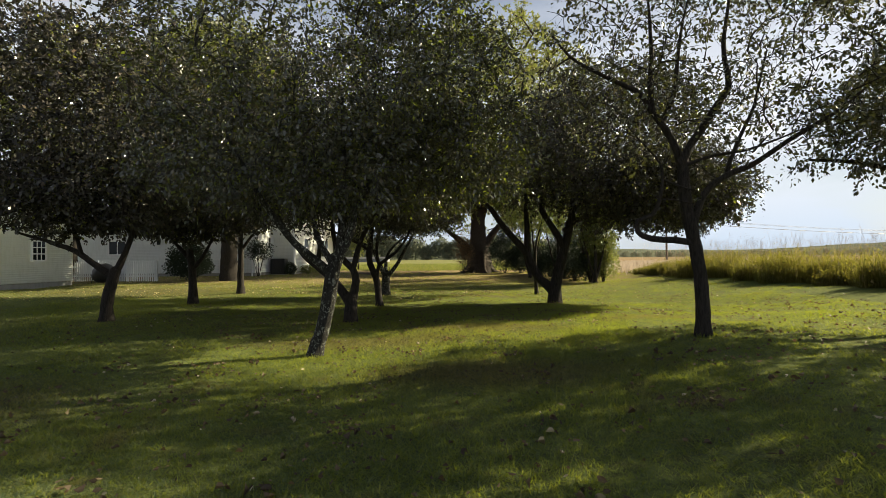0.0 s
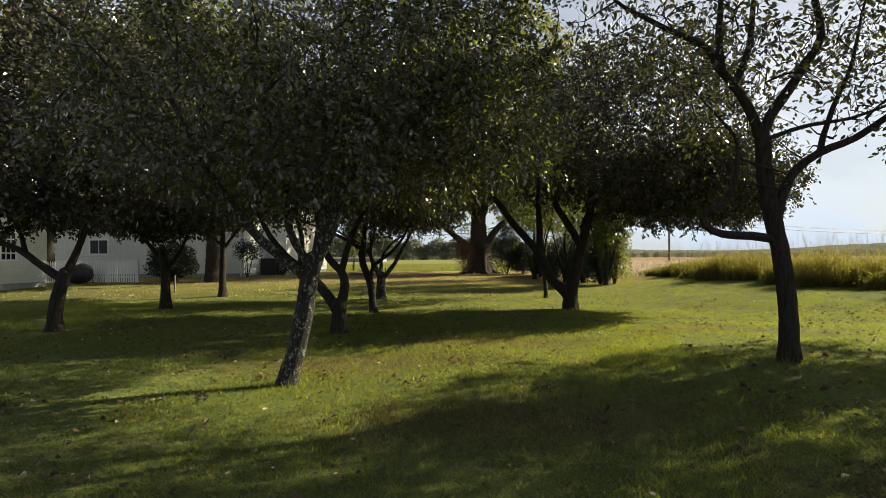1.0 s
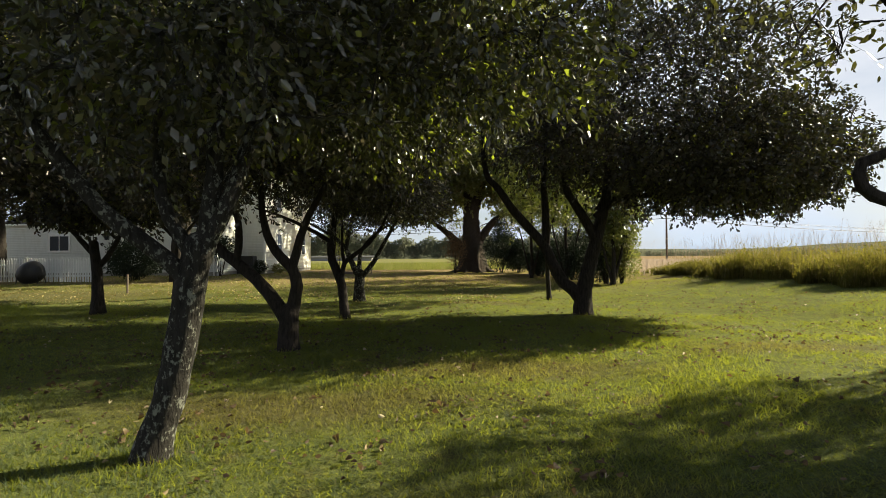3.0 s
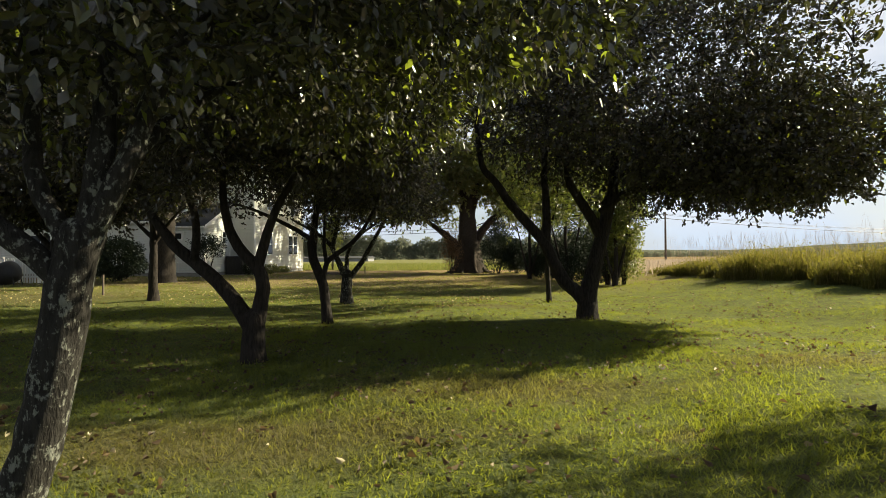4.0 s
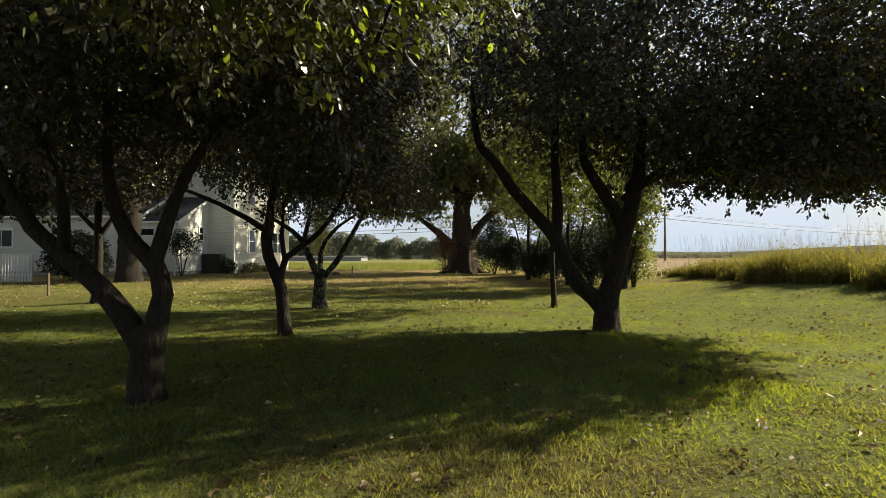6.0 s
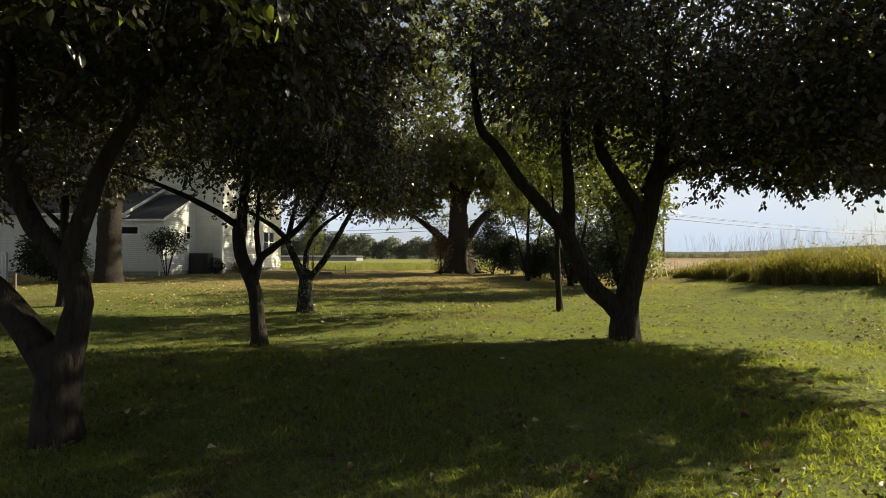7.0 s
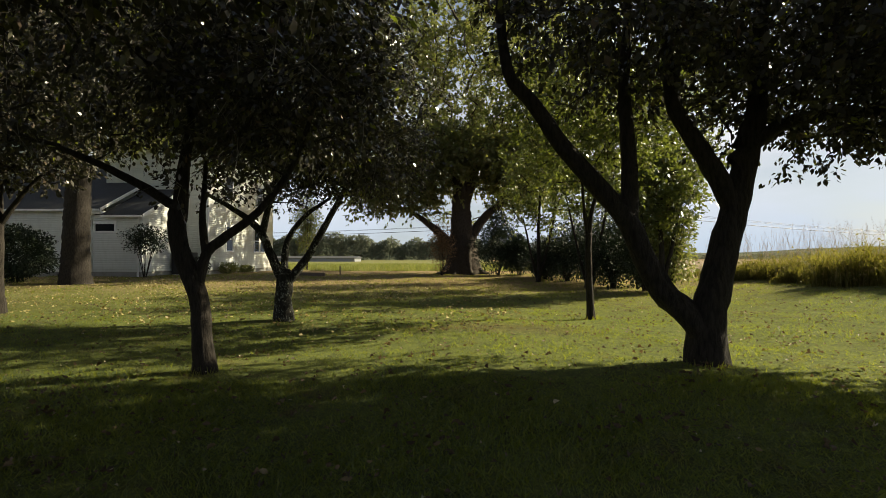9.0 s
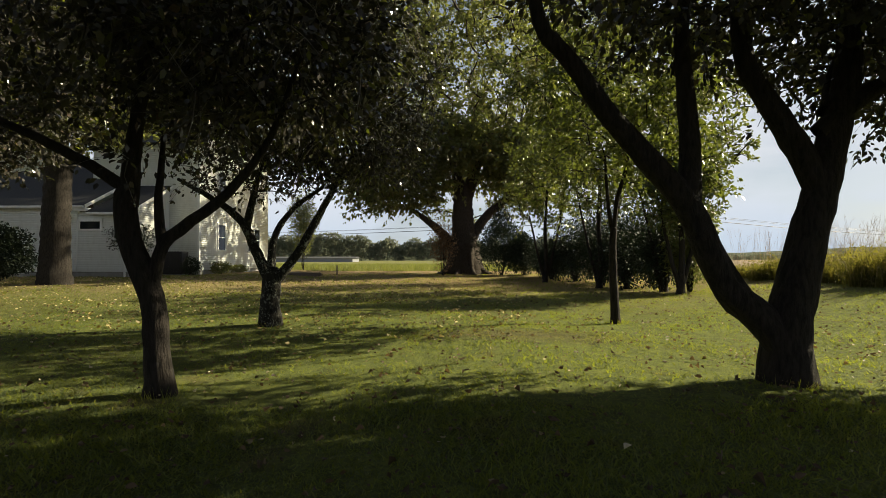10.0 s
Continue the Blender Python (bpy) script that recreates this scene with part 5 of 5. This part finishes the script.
part("roof", bm, SHINGLE, garage)
window(garage, -23.5, 27.95, 1.5, 0.85, 1.4, "side", 4, 3)

# ---- picket fence ----
fence = empty("picket_fence", (-23, 33, 0.1), "white painted picket fence in front of the house", "fence")
fz = 0.12
bm = bmesh.new()
for q in ((-0.042, 0), (0.042, 0), (0.042, 1.2), (0, 1.3), (-0.042, 1.2)):
    bm.verts.new((q[0], 0, q[1]))
bm.verts.ensure_lookup_table()
face = bm.faces.new(bm.verts[:])
r = bmesh.ops.extrude_face_region(bm, geom=[face])
bmesh.ops.translate(bm, verts=[g for g in r["geom"] if isinstance(g, bmesh.types.BMVert)], vec=(0, 0.02, 0))
bmesh.ops.recalc_face_normals(bm, faces=bm.faces[:])
picket = part("picket", bm, PICKET, fence)
mesh = picket.data
picket.matrix_basis = Matrix.Translation((-25.9, 32.97, fz))
for k in range(1, 41):
    o = hang(new("picket", mesh), fence)
    o.matrix_basis = Matrix.Translation((-25.9 + k * 0.145, 32.97, fz + 0.01 * math.sin(k * 1.7))) @ Matrix.Rotation(0.012 * math.sin(k * 2.3), 4, "Y")
for z in (0.3, 0.9):
    part("rail", boxed(-25.95, 33.0, fz + z, -20.05, 33.04, fz + z + 0.08), PICKET, fence)
for x in (-26.0, -24.0, -22.0, -20.05):
    post = part("post", boxed(x - 0.06, 33.045, 0.0, x + 0.06, 33.165, fz + 1.3), PICKET, fence)
    part("post_cap", boxed(x - 0.08, 33.025, fz + 1.301, x + 0.08, 33.185, fz + 1.38, bevel=0.03), PICKET, post)

grill = empty("covered_grill", (-22.7, 31.9, 0.1), "barbecue under a sagging black cover before the fence", "grill")
bm = bmesh.new()
bmesh.ops.create_uvsphere(bm, u_segments=22, v_segments=14, radius=0.5)
for vert in bm.verts:
    c = vert.co
    fold = 1 + 0.05 * math.sin(math.atan2(c.y, c.x) * 7) * (0.5 - c.z)
    vert.co = Vector((-22.7 + c.x * 1.4 * fold * (1.08 if c.z < 0 else 1.0), 31.9 + c.y * 1.0 * fold, 0.68 + c.z * 1.2 + 0.05 * math.sin(c.x * 6)))
part("cover", bm, METAL_DARK, grill, smooth=True)
for dx in (-0.62, 0.62):
    for dy in (-0.25, 0.25):
        c = np.array([(-22.7 + dx, 31.9 + dy, 0.02), (-22.7 + dx * 0.8, 31.9 + dy, 0.6)])
        v, f = tube(c, (0.025, 0.025), 6)
        part_arrays("leg", v, f, METAL_DARK, grill)
stake = part("garden_stake", boxed(-13.6, 26.0, -0.1, -13.54, 26.06, 0.75, bevel=0.008), WOODPOLE)
tagged(stake, "thin wooden garden stake standing in the lawn", "stake")


post = part("field_post", boxed(-7.33, 44.4, 0.0, -7.26, 44.47, 0.72, bevel=0.01), WOODPOLE)
tagged(post, "short dark wooden post at the meadow's edge", "post")
beam = part("old_timber", boxed(-9.7, 42.7, 0.1, -7.8, 42.95, 0.36, bevel=0.03), WOODPOLE)
tagged(beam, "dark timber lying at the lawn's far edge", "timber")


# ---- lawn: blades and fallen leaves ----
CURLED = LEAF_SHAPE * np.array([1.15, 1.0, 4.2])


def lawn():
    rng = np.random.default_rng(7)
    sets = []
    for n, x0, x1, y0, y1, h0, h1, w in ((330000, -3.2, 3.6, 2.2, 17.5, 0.012, 0.046, 0.0052), (60000, -7.5, -3.2, 3.5, 18.0, 0.016, 0.042, 0.0062), (95000, 3.6, 9.5, 4.0, 18.0, 0.012, 0.038, 0.0052), (120000, -13, 11.5, 17.5, 30, 0.012, 0.036, 0.0075), (36000, -24, 10.5, 29, 46, 0.03, 0.06, 0.014), (40000, -15, -7.5, 8, 21, 0.02, 0.05, 0.010), (14000, -24, -13, 18, 31, 0.03, 0.06, 0.009)):
        tufts = n // 4
        pick = rng.integers(0, tufts, n)
        tall = rng.uniform(0.55, 1.45, tufts)[pick]
        wide = 0.05 + 7 * w
        x = rng.uniform(x0, x1, tufts)[pick] + rng.normal(0, wide, n)
        y = rng.uniform(y0, y1, tufts)[pick] + rng.normal(0, wide, n)
        patch = np.sin(x * 1.9 + 0.6 * np.sin(y * 1.3)) * np.sin(y * 1.7 + 0.8 * np.sin(x * 1.1))
        h = rng.uniform(h0, h1, n) * (1 + 0.35 * patch) * tall
        a = rng.uniform(0, 6.28, n)
        s = np.stack([np.cos(a), np.sin(a), 0 * a], 1) * w * rng.uniform(0.6, 1.4, n)[:, None]
        b = np.stack([x, y, ground_z(x, y) - 0.004], 1)
        t = b + np.stack([rng.normal(0, 0.034, n), rng.normal(0, 0.034, n), h], 1)
        sets.append(np.stack([b - s, b + s, t], 1).reshape(-1, 3))
    v = np.vstack(sets)
    tagged(part_arrays("lawn_grass", v, np.arange(len(v)).reshape(-1, 3), GRASS), "short mown lawn grass with drier patches", "grass", kind="stuff")
    n, k, c = 6500, 8000, 240
    hub_x, hub_y = rng.uniform(-5, 9, c), rng.uniform(3, 24, c)
    pick = rng.integers(0, c, 3800)
    x = np.concatenate([rng.uniform(-9, 10, n), rng.uniform(-9, 9.5, 4000), rng.normal(-3.5, 7.5, k), hub_x[pick] + rng.normal(0, 0.16, 3800)])
    y = np.concatenate([rng.uniform(2, 30, n), rng.uniform(12, 31, 4000), 24 + 21 * rng.uniform(0, 1, k) ** 0.8, hub_y[pick] + rng.normal(0, 0.13, 3800)])
    keep = (x > -22) & (x < 11)
    x, y = x[keep], y[keep]
    n = len(x)
    at = np.stack([x, y, ground_z(x, y) + rng.uniform(0.015, 0.06, n)], 1)
    yaw = rng.uniform(0, 6.28, n)
    v, f = scatter_leaves(at, np.stack([np.cos(yaw), np.sin(yaw), 0 * yaw], 1) * 2, rng.choice((0.03, 0.04, 0.052, 0.068), n) * np.interp(y, (8, 18), (1.0, 0.78)), rng, -0.12, 0.5, CURLED)
    tagged(part_arrays("fallen_leaves", v, f, FALLEN), "dry brown and yellow fallen leaves on the lawn", "fallen leaves", kind="stuff")
    n = 9000
    x, y = rng.uniform(-23, 1.5, n), rng.uniform(20.5, 39, n)
    drift = np.sin(x * 0.7 + np.sin(y * 0.9)) * np.sin(y * 1.1 + np.sin(x * 0.5)) + rng.normal(0, 0.5, n)
    x, y = x[drift > -0.2], y[drift > -0.2]
    n = len(x)
    at = np.stack([x, y, ground_z(x, y) + rng.uniform(0.02, 0.07, n)], 1)
    yaw = rng.uniform(0, 6.28, n)
    v, f = scatter_leaves(at, np.stack([np.cos(yaw), np.sin(yaw), 0 * yaw], 1) * 2, rng.choice((0.04, 0.055, 0.075), n), rng, -0.12, 0.5, CURLED)
    tagged(part_arrays("yellow_leaves", v, f, FALLEN_PALE), "pale yellow fallen leaves drifted over the yard's grass", "fallen leaves", kind="stuff")


lawn()


def trunk_weeds():
    """Uncut blades and low weeds where the mower cannot reach, round the nearest trunks."""
    rng = np.random.default_rng(9)
    blades = []
    for x, y, r in ((-1.95, 8.88, 0.13), (4.2, 9.1, 0.14), (-2.55, 13.5, 0.22), (3.0, 18.38, 0.27), (-2.72, 17.9, 0.16), (-3.4, 22.6, 0.22), (2.85, 23.65, 0.12)):
        n = 170
        a = rng.uniform(0, 6.28, n)
        d = r + rng.exponential(0.09, n)
        px, py = x + d * np.cos(a), y + d * np.sin(a)
        b = np.stack([px, py, ground_z(px, py) - 0.004], 1)
        s = np.stack([-np.sin(a), np.cos(a), 0 * a], 1) * rng.uniform(0.002, 0.006, n)[:, None]
        h = rng.uniform(0.03, 0.11, n)
        t = b + np.stack([np.cos(a) * h * 0.5, np.sin(a) * h * 0.5, h], 1) + rng.normal(0, 0.02, (n, 3))
        blades.append(np.stack([b - s, b + s, t], 1).reshape(-1, 3))
    v = np.vstack(blades)
    tagged(part_arrays("trunk_weeds", v, np.arange(len(v)).reshape(-1, 3), GRASS), "uncut grass and weeds round the trunks", "weeds", kind="stuff")


trunk_weeds()
